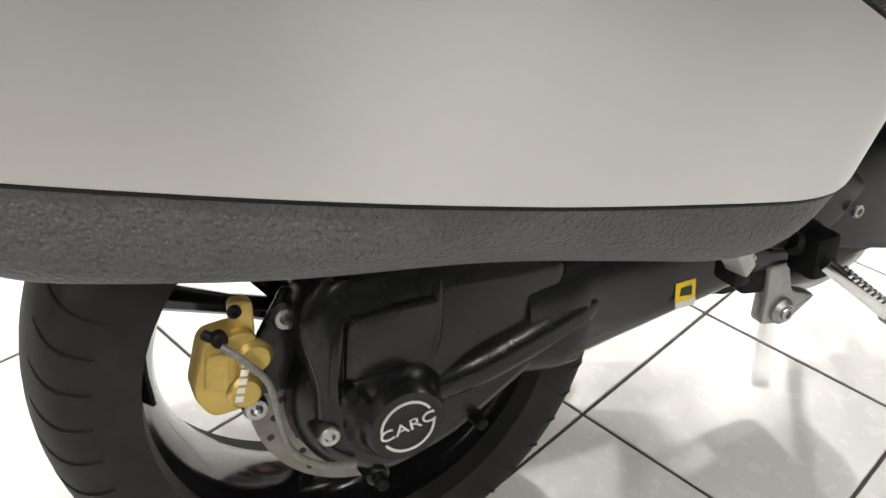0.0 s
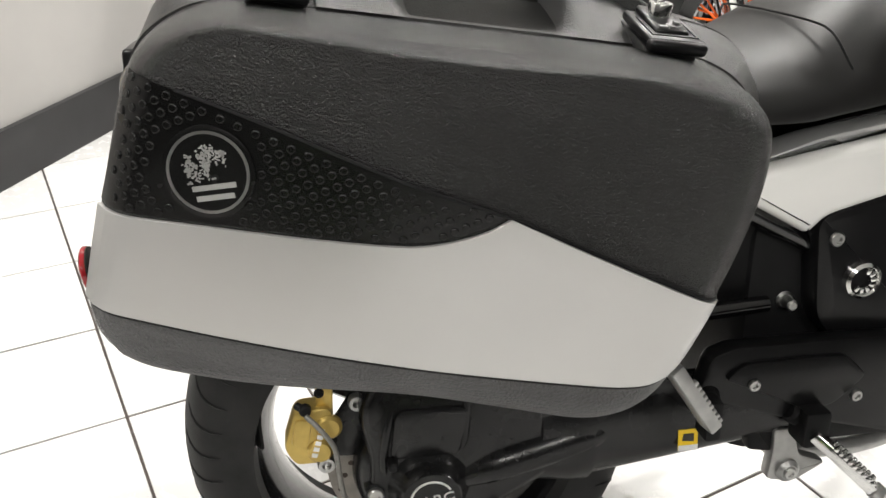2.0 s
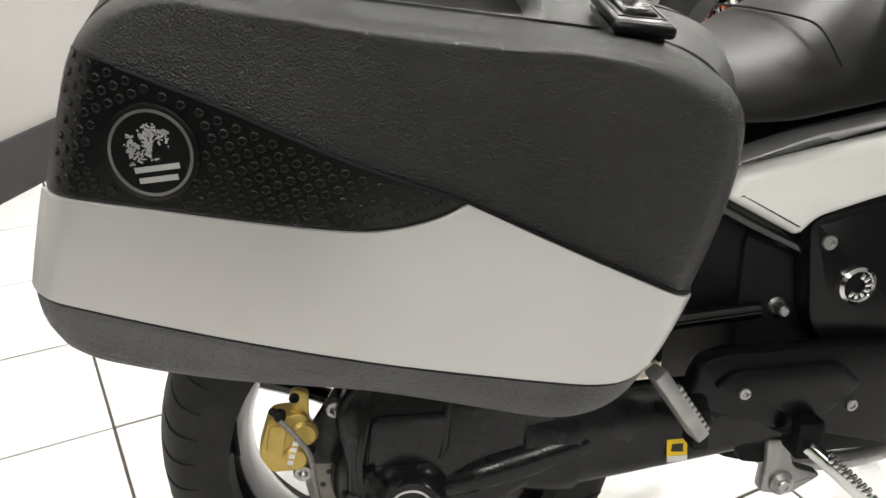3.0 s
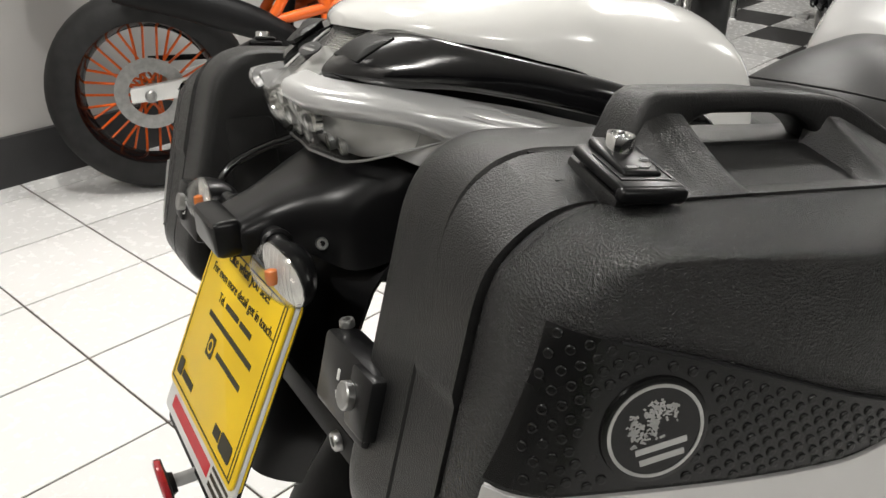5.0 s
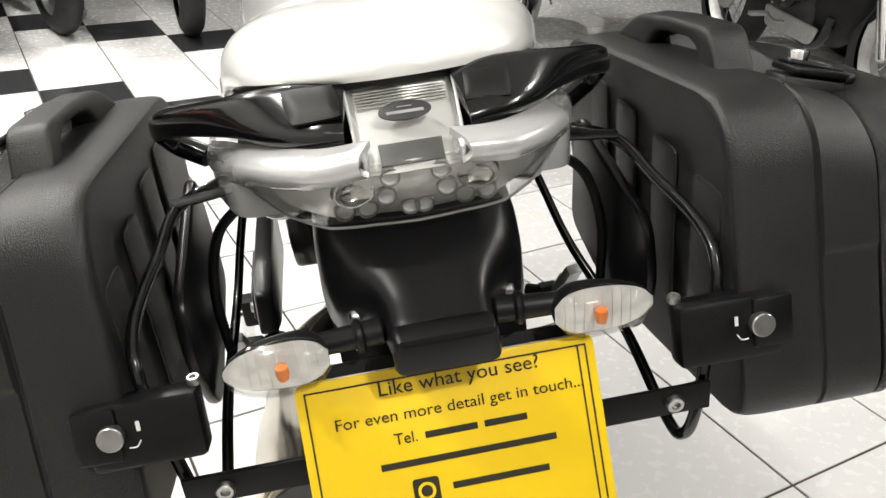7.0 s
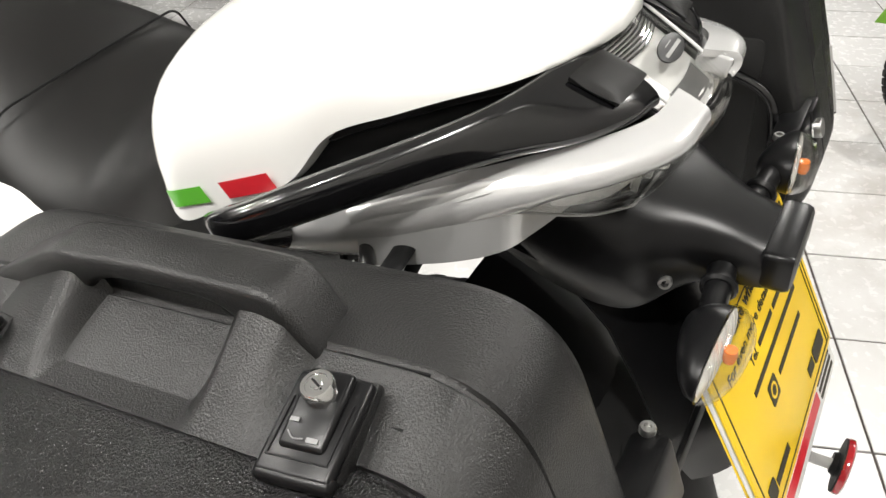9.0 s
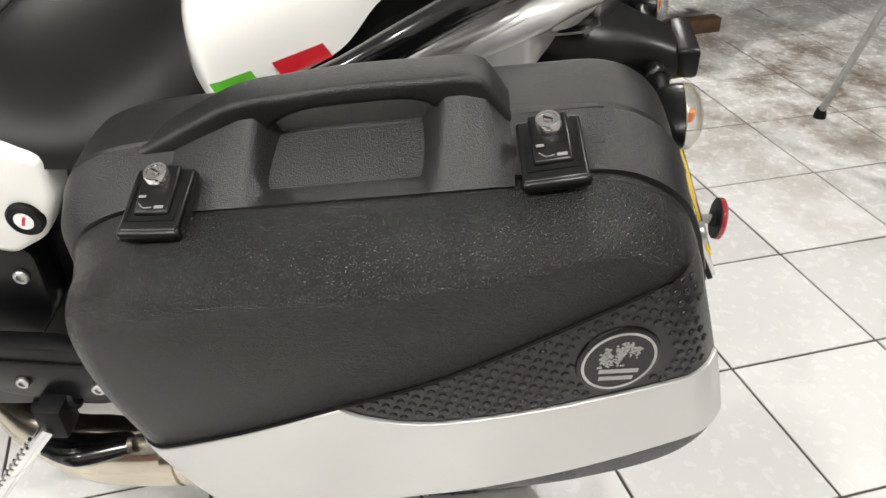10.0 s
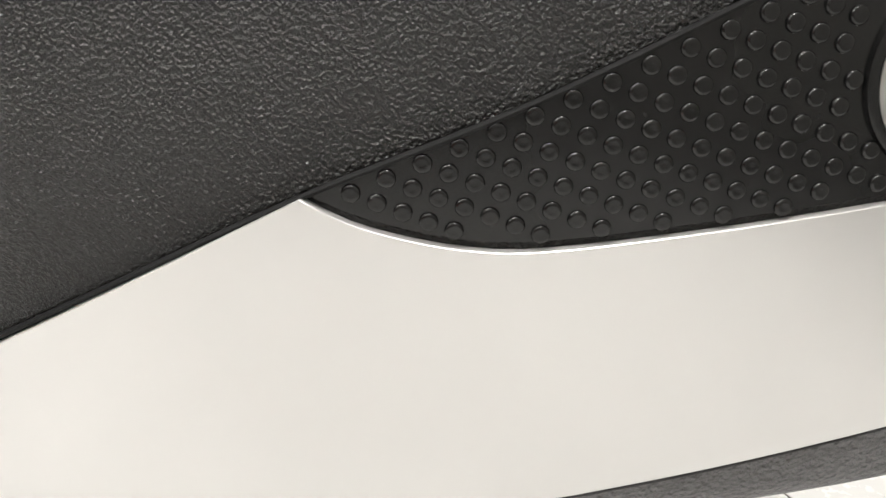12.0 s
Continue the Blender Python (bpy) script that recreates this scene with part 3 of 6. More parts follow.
    part("dimpled_panel", dp, M["dimple"], lid, "black panel with rows of round dimples", smooth=60)
    ridge = [on_lid(y, z, 0.0010) for y, z in edge_line(dimple_top + [(0.085, 0.7125), (0.167, 0.6705), (0.197, 0.655)], 60)[4:]]
    part("groove", tube(ridge, 0.0011, 6, 0), M["matt"], lid)
    dots = []
    dirx, dirz = Vector((0.00782, 0.00298)), Vector((-0.01088, 0.00484))
    for i in range(-40, 40):
        for j in range(-30, 30):
            p = Vector((-0.1309, 0.8015)) + dirx * i + dirz * j
            y, z = p
            if not -0.2565 + 0.27 * (z - 0.76) < y < 0.009:
                continue
            lo, hi = at_x(SILVER_TOP, y) + 0.0038, at_x(dimple_top, y) - 0.0036
            if not lo < z < hi or math.hypot(y + 0.188, z - 0.786) < 0.0355:
                continue
            q = on_lid(y, z, 0.0011)
            dots.append(frame_to(q, q + (on_lid(y, z, 0.004) - q).normalized()))
    # round badge
    q = on_lid(-0.185, 0.786, 0.001)
    nn = (on_lid(-0.185, 0.786, 0.01) - q).normalized()
    up = Vector((0, -0.14, 1))
    up = (up - nn * up.dot(nn)).normalized()
    f = Matrix.Translation(q) @ Matrix((up.cross(nn), up, nn)).transposed().to_4x4()
    back = Matrix.Diagonal((side, 1, 1, 1))
    badge = part("badge", moved(lathe([(0, 0), (0.0315, -0.0006), (0.0310, 0.0010), (0.029, 0.0016), (0.0275, 0.0016), (0, 0.0016)], (0, 0, 0), (0, 0, 1), 48), f), M["dimple"], s, "round black badge with a silver ring")
    part("badge_ring", moved(lathe([(0.0258, 0.0014), (0.0258, 0.0021), (0.0278, 0.0021), (0.0278, 0.0014)], (0, 0, 0), (0, 0, 1), 48), f), M["steel"], badge)
    rb = random.Random(3)
    blob = bmesh.new()
    for cx, cy, rx, ry, n in ((-0.012, 0.004, 0.004, 0.009, 60), (0.002, 0.012, 0.008, 0.006, 64), (-0.002, 0.002, 0.005, 0.006, 34), (0.012, 0.011, 0.002, 0.006, 16)):
        for k in range(n):
            px, py = cx + rb.gauss(0, rx * 0.5), cy + rb.gauss(0, ry * 0.5)
            if math.hypot(px, py) < 0.022 and py > -0.006:
                blob = join(blob, box((px, py, 0.0018), (rb.uniform(0.0006, 0.0016), rb.uniform(0.0008, 0.0032), 0.0006), 0, (0, 0, rb.uniform(0, 180))))
    part("badge_print", moved(blob, f @ back), M["grey"], badge)
    bars = join(box((0.002, -0.0098, 0.0018), (0.030, 0.0036, 0.0006), 0, (0, 0, 0)), box((0.0015, -0.0168, 0.0018), (0.026, 0.0036, 0.0006), 0))
    part("badge_print", moved(bars, f @ back), M["grey"], badge)
    # carrying handle: an arch with a grip hole on the shell's edge, its legs sloping down to the lid's seam
    outer = edge_ring([(-0.112, 0.884), (-0.104, 0.901), (-0.086, 0.929), (-0.076, 0.934), (0.02, 0.922), (0.100, 0.906), (0.120, 0.897), (0.205, 0.846), (0.205, 0.825), (0.0, 0.860)], 72)
    inner = edge_ring([(-0.058, 0.872), (-0.058, 0.892), (-0.053, 0.9025), (-0.043, 0.9095), (-0.028, 0.9120), (0.02, 0.9055), (0.048, 0.9005), (0.066, 0.8930), (0.078, 0.883), (0.086, 0.868), (0.090, 0.850), (0.0, 0.862)], 72)
    loops = []
    for pts, x in ((outer, 0.302), (outer, 0.341), (inner, 0.341), (inner, 0.306)):
        loops.append([(x, y, z) for y, z in pts])
    hb = loft(loops + [loops[0]], caps=False)
    bmesh.ops.remove_doubles(hb, verts=hb.verts, dist=1e-6)
    hb.normal_update()
    bmesh.ops.bevel(hb, geom=[e for e in hb.edges if len(e.link_faces) == 2 and e.calc_face_angle(0) > 0.7], offset=0.005, segments=3, profile=0.5, affect="EDGES")
    part("handle", hb, M["body"], s, "black arched carrying handle", smooth=50)
    crest = [(-0.120, 0.884), (-0.104, 0.901), (-0.086, 0.926), (-0.070, 0.930), (0.02, 0.918), (0.100, 0.902), (0.130, 0.884), (0.200, 0.838)]
    def apron(u, v):
        y = -0.108 + 0.262 * u
        x = 0.330 + 0.070 * v
        seam = at_x([(-0.2, 0.893), (0.1, 0.851), (0.2, 0.837)], y) + 0.002
        top = at_x(crest, y)
        k = min(1.0, max(0.0, (0.074 - abs(y - 0.016)) / (0.016 + 0.012 * (1 - v))))
        k = k * k * (3 - 2 * k)
        leg = max(top - 0.002, seam) * (1 - v**0.9) + seam * v**0.9
        floor = seam + 0.010 * (1 - v) - 0.004 * math.sin(math.pi * v)
        return (x, y, leg * (1 - k) + floor * k)
    part("handle_base", sheet(apron, 96, 12, -0.010), M["body"], s, smooth=50)
    for y0, y1, x in ((-0.172, -0.115, 0.362), (-0.172, -0.115, 0.3325)):
        part("groove", tube([(x, y0 + (y1 - y0) * k / 6, top_z(y0 + (y1 - y0) * k / 6) - 0.024 * max(0.0, (x - 0.322) / 0.062) - 0.0004) for k in range(7)], 0.0011, 6, 0), M["matt"], s)
    lock(s, 0.380, -0.133, 0.899, -4)
    lock(s, 0.401, 0.149, 0.858, 4)
    # mounting latch on the rear wall
    m = pose(0.246, -0.258, 0.729, -16, 0, 0)
    part("mount_latch", moved(join(box((0, -0.008, 0), (0.092, 0.030, 0.058), 0.006), box((0.036, -0.016, 0.004), (0.036, 0.022, 0.046), 0.004)), m), M["black_plastic"], s, "black mounting latch box")
    c = m @ Vector((0.024, -0.024, 0.004))
    part("key_cylinder", lathe([(0, 0), (0.0105, 0), (0.0105, 0.008), (0.0095, 0.009), (0.003, 0.0092), (0, 0.0085)], c, c + m.to_3x3() @ Vector((0, -1, 0)), 28), M["steel"], s, "round steel key cylinder")
    mk = join(box((0.002, -0.0275, 0.010), (0.003, 0.001, 0.008), 0), tube([(0.002, -0.0275, -0.002), (0.006, -0.0275, -0.007), (0.012, -0.0275, -0.007)], 0.0006, 6))
    part("mark", moved(mk, m), M["whiteplate"], s)
    c = m @ Vector((-0.043, -0.006, 0.030))
    part("bolt", bolt(c, BZ_LOCAL, 0.006, 0.006), M["steel"], s)
    flip = Matrix.Diagonal((-1, 1, 1, 1))
    if side < 0:
        for ob in s.children_recursive:
            ob.data.transform(Matrix.Diagonal((-1, 1, 1, 1)))
            ob.data.flip_normals()
        s.matrix_world = BIKE @ Matrix.Translation((-0.36, -0.06, 0.564))
    else:
        s.matrix_world = BIKE @ Matrix.Translation((0.36, -0.06, 0.5585))
    for f in dots:
        f = Matrix.Translation(-Vector((0.36, -0.06, 0.56))) @ f
        ob = new("dimple", DIMPLE)
        ob.parent = lid
        ob.matrix_local = f if side > 0 else flip @ f @ flip
    return s


DIMPLE = finish("dimple", lathe([(0.0031, -0.0006), (0.0030, 0.0004), (0.0026, 0.0009), (0.0019, 0.0010), (0.0010, 0.0009), (0, 0.0009)], (0, 0, 0), (0, 0, 1), 12), M["dimple"], 80)
BZ_LOCAL = (0, 0, 1)
build_pannier(1)
build_pannier(-1)

# ---- motorcycle ----
bike = thing("motorcycle", BIKE, "white and silver shaft-drive touring motorcycle leaning on its side stand", "motorcycle")
AXLE = Vector((0, 0, 0.295))


def build_wheel(parent, axle, radius, half, rim_r, mat_rim, treads=True, spokes=3):
    """A tubeless road wheel: tyre with sipes, cast rim, paired spokes and hub, across the x axis."""
    a0, a1 = Vector(axle) - Vector((1, 0, 0)), Vector(axle)
    sec = []
    for k in range(25):
        t = math.pi * k / 24
        sec.append((rim_r + (radius - rim_r) * (math.sin(t) ** 0.62), 1 - half * math.cos(t) * (1.0 + 0.04 * math.sin(t))))
    prof = [(rim_r - 0.004, 1 - half * 0.72)] + sec + [(rim_r - 0.004, 1 + half * 0.72)]
    tyre = part("tyre", lathe(prof, a0, a1, 96), M["rubber"], parent, "worn black road tyre")
    if treads:
        sip = bmesh.new()
        for k in range(46):
            for side in (-1, 1):
                line = []
                for q in range(7):
                    t = math.pi * (0.5 - side * (0.10 + 0.052 * q))
                    r = rim_r + (radius - rim_r) * (math.sin(t) ** 0.62) - 0.0010
                    x = -half * math.cos(t) * 1.04
                    ang = 2 * math.pi * (k + (0.5 if side > 0 else 0)) / 46 + 0.035 * q - 0.004 * q * q
                    line.append(Vector(axle) + Vector((x, r * math.cos(ang), r * math.sin(ang))))
                sip = join(sip, tube(line, [0.0005, 0.0016, 0.002, 0.002, 0.0018, 0.0014, 0.0005], 5, 0))
        tagged(part("tread", sip, M["matt"], tyre), kind="stuff")
    R = rim_r
    rp = [(R - 0.002, 1 - half * 0.78), (R + 0.006, 1 - half * 0.80), (R + 0.007, 1 - half * 0.74), (R - 0.004, 1 - half * 0.70), (R - 0.010, 1 - half * 0.55), (R - 0.016, 1 - half * 0.2), (R - 0.016, 1 + half * 0.2), (R - 0.010, 1 + half * 0.55), (R - 0.004, 1 + half * 0.70), (R + 0.007, 1 + half * 0.74), (R + 0.006, 1 + half * 0.80), (R - 0.002, 1 + half * 0.78), (R - 0.008, 1 + half * 0.66), (R - 0.016, 1 + half * 0.5), (R - 0.022, 1 + half * 0.18), (R - 0.022, 1 - half * 0.18), (R - 0.016, 1 - half * 0.5), (R - 0.008, 1 - half * 0.66), (R - 0.002, 1 - half * 0.78)]
    rim = part("rim", lathe(rp, a0, a1, 80), mat_rim, parent, "gloss black cast rim")
    for k in range(spokes):
        for off in (-0.13, 0.13):
            a = 2 * math.pi * k / spokes + 2.5
            p0 = Vector(axle) + Vector((0, 0.05 * math.cos(a + off * 0.6), 0.05 * math.sin(a + off * 0.6)))
            p1 = Vector(axle) + Vector((0, (R - 0.020) * math.cos(a + off * 1.5), (R - 0.020) * math.sin(a + off * 1.5)))
            mid = (p0 + p1) / 2
            part("spoke", tube([p0, mid, p1], [0.014, 0.010, 0.013], 10, 6, (1, 0, 0), 1.4), mat_rim, rim)
    part("hub", lathe([(0, 0.93), (0.05, 0.93), (0.06, 0.95), (0.06, 1.05), (0.05, 1.07), (0, 1.07)], a0, a1, 32), mat_rim, parent)


part("wheel_core", lathe([(0, 0.92), (0.02, 0.92), (0.02, 1.08), (0, 1.08)], AXLE - Vector((1, 0, 0)), AXLE, 20), M["steel"], bike)
build_wheel(bike, AXLE, 0.304, 0.092, 0.212, M["gloss"])

# brake disc with drilled holes, and the gold caliper
NSEG = 72
disc = lathe([(0.078, 0.0), (0.122, 0.0), (0.122, 0.005), (0.078, 0.005), (0.078, 0.0)], AXLE + Vector((0.098, 0, 0)), AXLE + Vector((0.2, 0, 0)), NSEG)
disc_ob = part("brake_disc", disc, M["disc"], bike, "drilled steel brake disc")
holes = bmesh.new()
for k in range(36):
    a = 2 * math.pi * k / 36
    r = (0.092, 0.102, 0.113)[k % 3]
    c = AXLE + Vector((0.1033, r * math.cos(a), r * math.sin(a)))
    holes = join(holes, rod(c - Vector((0.002, 0, 0)), c + Vector((0.0004, 0, 0)), 0.0038, seg=10))
tagged(part("disc_holes", holes, M["rust"], disc_ob), kind="stuff")

CAL = pose(0, -0.139, 0.362) @ Matrix.Diagonal((1, 0.93, 0.93, 1)) @ pose(0, 0.128, -0.358)  # the caliper leans back behind the hose
cal = part("caliper", moved(join(
    slab(rounded([(-0.163, 0.345, 0.01), (-0.150, 0.318, 0.01), (-0.112, 0.318, 0.012), (-0.096, 0.372, 0.012), (-0.100, 0.400, 0.012), (-0.146, 0.398, 0.012)], 6), 0.034, 0.005, "x", 0.108),
    slab(rounded([(-0.120, 0.385, 0.008), (-0.098, 0.385, 0.008), (-0.096, 0.425, 0.008), (-0.118, 0.428, 0.008)], 5), 0.012, 0.003, "x", 0.122),
    rod((0.134, -0.117, 0.338), (0.147, -0.117, 0.338), 0.017, seg=24), rod((0.134, -0.104, 0.372), (0.147, -0.104, 0.372), 0.017, seg=24),
    slab(rounded([(-0.153, 0.352, 0.006), (-0.132, 0.345, 0.006), (-0.124, 0.385, 0.006), (-0.146, 0.388, 0.006)], 5), 0.010, 0.003, "x", 0.137)), CAL), M["gold"], bike, "gold brake caliper")
part("caliper_print", moved(join(*[slab([(-0.1285 + 0.0027 * k, 0.334 + 0.0087 * k), (-0.1215 + 0.0027 * k, 0.332 + 0.0087 * k), (-0.1198 + 0.0027 * k, 0.3375 + 0.0087 * k), (-0.1268 + 0.0027 * k, 0.3395 + 0.0087 * k)], 0.001, 0, "x", 0.1472) for k in range(5)]), CAL), M["whiteplate"], cal)
part("caliper_bracket", slab(rounded([(-0.125, 0.315, 0.008), (-0.085, 0.31, 0.01), (-0.06, 0.38, 0.012), (-0.075, 0.42, 0.012), (-0.115, 0.36, 0.01)], 5), 0.008, 0.002, "x", 0.104), M["cast"], bike)
for p in ((0.110, -0.081, 0.390), (0.132, -0.122, 0.322)):
    part("bolt", bolt(p, (1, 0, 0), 0.0115, 0.012), M["steel"], bike)
# matt black head stands in for the dark hole in the top lug
part("bolt", bolt((0.134, -0.126, 0.418), (1, 0, 0), 0.006, 0.004), M["matt"], bike)
part("banjo", join(rod((0.138, -0.143, 0.402), (0.150, -0.143, 0.402), 0.007), rod((0.134, -0.154, 0.404), (0.145, -0.141, 0.400), 0.0045)), M["matt"], bike)
part("brake_hose", tube([(0.150, -0.143, 0.398), (0.158, -0.128, 0.384), (0.162, -0.112, 0.358), (0.163, -0.108, 0.322), (0.164, -0.102, 0.287), (0.166, -0.080, 0.262), (0.164, -0.045, 0.246)], 0.0032, 10), M["hose"], bike, "grey braided brake hose")

# final drive housing and shaft arm on the right
hub_c = Vector((0.10, -0.001, 0.290))
drive = lathe([(0, 0), (0.085, 0), (0.090, 0.01), (0.086, 0.030), (0.074, 0.045), (0.056, 0.056), (0.045, 0.064), (0.0395, 0.074), (0.038, 0.084), (0.035, 0.088), (0, 0.0885)], hub_c, hub_c + Vector((1, 0, 0)), 56)
drive_ob = part("final_drive", drive, M["cast"], bike, "black cast final drive housing")
part("drive_body", slab(rounded([(-0.075, 0.262, 0.02), (-0.02, 0.212, 0.03), (0.06, 0.232, 0.02), (0.150, 0.285, 0.02), (0.175, 0.300, 0.01), (0.190, 0.400, 0.02), (0.10, 0.440, 0.03), (-0.05, 0.445, 0.03), (-0.085, 0.40, 0.03), (-0.070, 0.33, 0.02)], 6), 0.062, 0.014, "x", 0.098), M["cast"], drive_ob, smooth=60)
part("drive_web", slab(rounded([(-0.048, 0.335, 0.012), (0.035, 0.335, 0.012), (0.050, 0.400, 0.015), (-0.040, 0.402, 0.015)], 5), 0.008, 0.004, "x", 0.158), M["cast"], drive_ob)
part("drive_rib", tube([(0.150, -0.050, 0.290), (0.158, -0.055, 0.33), (0.158, -0.048, 0.38), (0.146, -0.030, 0.435)], [0.004, 0.006, 0.006, 0.004], 10), M["cast"], drive_ob)
part("drive_rib", tube([(0.146, 0.050, 0.44), (0.158, 0.046, 0.40), (0.158, 0.042, 0.35), (0.150, 0.030, 0.325)], [0.004, 0.006, 0.006, 0.004], 10), M["cast"], drive_ob)
part("drive_flank", tube([(0.140, 0.030, 0.290), (0.150, 0.085, 0.308), (0.148, 0.14, 0.322), (0.142, 0.20, 0.334), (0.130, 0.26, 0.340)], [0.020, 0.024, 0.026, 0.026, 0.016], 18), M["cast"], drive_ob)
for p in ((0.160, -0.066, 0.286), (0.155, -0.020, 0.212)):
    part("drive_boss", rod((p[0] - 0.03, p[1], p[2]), (p[0], p[1], p[2]), 0.014, 0.012), M["cast"], drive_ob)
part("bolt", bolt((0.160, -0.066, 0.286), (1, 0, 0), 0.010, 0.006), M["steel"], drive_ob)
for p in ((0.163, -0.045, 0.330), (0.158, 0.085, 0.245), (0.155, -0.02, 0.21)):
    part("drive_stud", rod((p[0] - 0.02, p[1], p[2]), (p[0] + 0.012, p[1], p[2]), 0.009, 0.006), M["matt"], drive_ob)
# ring and letters on the hub cover
f = Matrix.Translation(hub_c + Vector((0.0885, 0, 0))) @ Matrix(((0, 0, 1), (1, 0, 0), (0, 1, 0))).to_4x4() @ pose(0, 0, 0, 0, 0, 9)
for lo_a, hi_a in ((22, 168), (202, 348)):
    arc = [f @ Vector((0.0255 * math.cos(radians(a)), 0.0255 * math.sin(radians(a)), 0)) for a in np.linspace(lo_a, hi_a, 24)]
    part("badge_ring", tube(arc, 0.0014, 6, 0), M["whiteplate"], drive_ob)
text_mesh("CARC", 0.0160, f, drive_ob, M["whiteplate"], "lettering", 0.054, 0.0012)
# boot and shaft arm
part("shaft_arm", loft([[(0.135 + w * math.cos(a) * k, y, z + h * math.sin(a)) for a in [2 * math.pi * j / 20 for j in range(20)]] for y, z, w, h, k in ((0.140, 0.335, 0.030, 0.066, 1), (0.180, 0.332, 0.032, 0.070, 1), (0.205, 0.330, 0.032, 0.068, 1), (0.212, 0.335, 0.027, 0.066, 1), (0.300, 0.342, 0.026, 0.062, 1), (0.42, 0.350, 0.027, 0.054, 1), (0.52, 0.350, 0.03, 0.055, 1))]), M["cast"], bike, "black shaft swingarm", smooth=60)
part("arm_bolt", rod((0.13, 0.182, 0.290), (0.13, 0.182, 0.280), 0.007), M["matt"], bike)
stick = part("sticker", slab([(0.318, 0.303), (0.344, 0.303), (0.342, 0.334), (0.316, 0.334)], 0.001, 0, "x", 0.1605), M["yellow"], bike, "small yellow and white sticker")
part("sticker_print", join(slab([(0.322, 0.318), (0.338, 0.316), (0.337, 0.328), (0.323, 0.328)], 0.0006, 0, "x", 0.1615)), M["ink"], stick)
part("sticker_base", slab([(0.318, 0.303), (0.344, 0.303), (0.3437, 0.311), (0.3177, 0.311)], 0.0006, 0, "x", 0.1615), M["whiteplate"], stick)

# number plate bracket board, yellow card, white plate behind, and reflector
PA = Matrix.Translation((0.0, -0.2705, 0.7525)) @ Matrix(((1, 0, 0), (0, 0.437, -0.8995), (0, 0.8995, 0.437))).to_4x4()  # card: x right, y up the card, z out
def rect(x0, x1, y0, y1, z, th):
    return box(((x0 + x1) / 2, (y0 + y1) / 2, z), (x1 - x0, y1 - y0, th), 0)
def card(w, h0, h1, z, th, r=0.008):
    return moved(slab(rounded([(-w, h0, r), (w, h0, r), (w, h1, r), (-w, h1, r)], 5), th, 0.0006, "z", z), PA)
plate = part("number_plate", card(0.125, -0.211, 0.0, -0.006, 0.004), M["whiteplate"], bike, "white plate edge showing under a yellow card")
part("plate_back", card(0.118, -0.222, 0.01, -0.013, 0.006), M["matt"], plate)
part("plate_print", moved(join(rect(-0.1, 0.055, -0.202, -0.189, -0.0018, 0.0006)), PA), M["red"], plate)
part("plate_print", moved(join(rect(0.062, 0.115, -0.197, -0.193, -0.0018, 0.0006), rect(0.062, 0.115, -0.205, -0.201, -0.0018, 0.0006), rect(0.062, 0.115, -0.189, -0.186, -0.0018, 0.0006)), PA), M["ink"], plate)
cardob = part("card", card(0.125, -0.179, 0.0, -0.001, 0.003), M["yellow"], bike, "yellow dealer card with black print")
bl = 0.0023
lines = [rect(-0.118, 0.118, -0.009, -0.0076, bl, 0.0005), rect(-0.118, -0.1166, -0.172, -0.0076, bl, 0.0005), rect(0.1166, 0.118, -0.172, -0.0076, bl, 0.0005), rect(-0.118, 0.118, -0.1734, -0.172, bl, 0.0005), rect(0.110, 0.1114, -0.172, -0.0076, bl, 0.0005)]
part("card_border", moved(join(*lines), PA), M["ink"], cardob)
# card lettering
def on_card(x, y):
    return PA @ pose(x, y, 0.0024)
text_mesh("Like what you see?", 0.0165, on_card(0.009, -0.0155), cardob, M["ink"], "lettering", 0.134, 0.0004)
text_mesh("For even more detail get in touch...", 0.0135, on_card(0.007, -0.0385), cardob, M["ink"], "lettering", 0.208, 0.0003)
text_mesh("Tel.", 0.0135, on_card(-0.042, -0.0585), cardob, M["ink"], "lettering", 0.019, 0.0003)
part("print_bar", moved(join(rect(-0.026, 0.018, -0.0615, -0.0560, 0.0023, 0.0005), rect(0.024, 0.060, -0.0615, -0.0560, 0.0023, 0.0005)), PA), M["ink"], cardob)
part("print_bar", moved(rect(-0.066, 0.082, -0.0825, -0.0770, 0.0023, 0.0005), PA), M["ink"], cardob)
part("print_bar", moved(rect(-0.010, 0.072, -0.1075, -0.1020, 0.0023, 0.0005), PA), M["ink"], cardob)
part("icon", moved(slab(rounded([(-0.043, -0.116, 0.003), (-0.021, -0.116, 0.003), (-0.021, -0.094, 0.003), (-0.043, -0.094, 0.003)], 4), 0.0005, 0, "z", 0.0022), PA), M["ink"], cardob)
part("icon_ring", moved(lathe([(0.005, 0.0028), (0.0075, 0.0028), (0.0075, 0.0022), (0.005, 0.0022), (0.005, 0.0028)], (-0.032, -0.105, 0), (-0.032, -0.105, 1), 20), PA), M["yellow"], cardob)
part("icon", moved(slab(rounded([(-0.109, -0.164, 0.003), (-0.091, -0.164, 0.003), (-0.091, -0.146, 0.003), (-0.109, -0.146, 0.003)], 4), 0.0005, 0, "z", 0.0022), PA), M["ink"], cardob)
part("print_bar", moved(rect(-0.088, -0.045, -0.162, -0.154, 0.0023, 0.0005), PA), M["ink"], cardob)
part("print_bar", moved(rect(0.045, 0.064, -0.162, -0.151, 0.0023, 0.0005), PA), M["ink"], cardob)
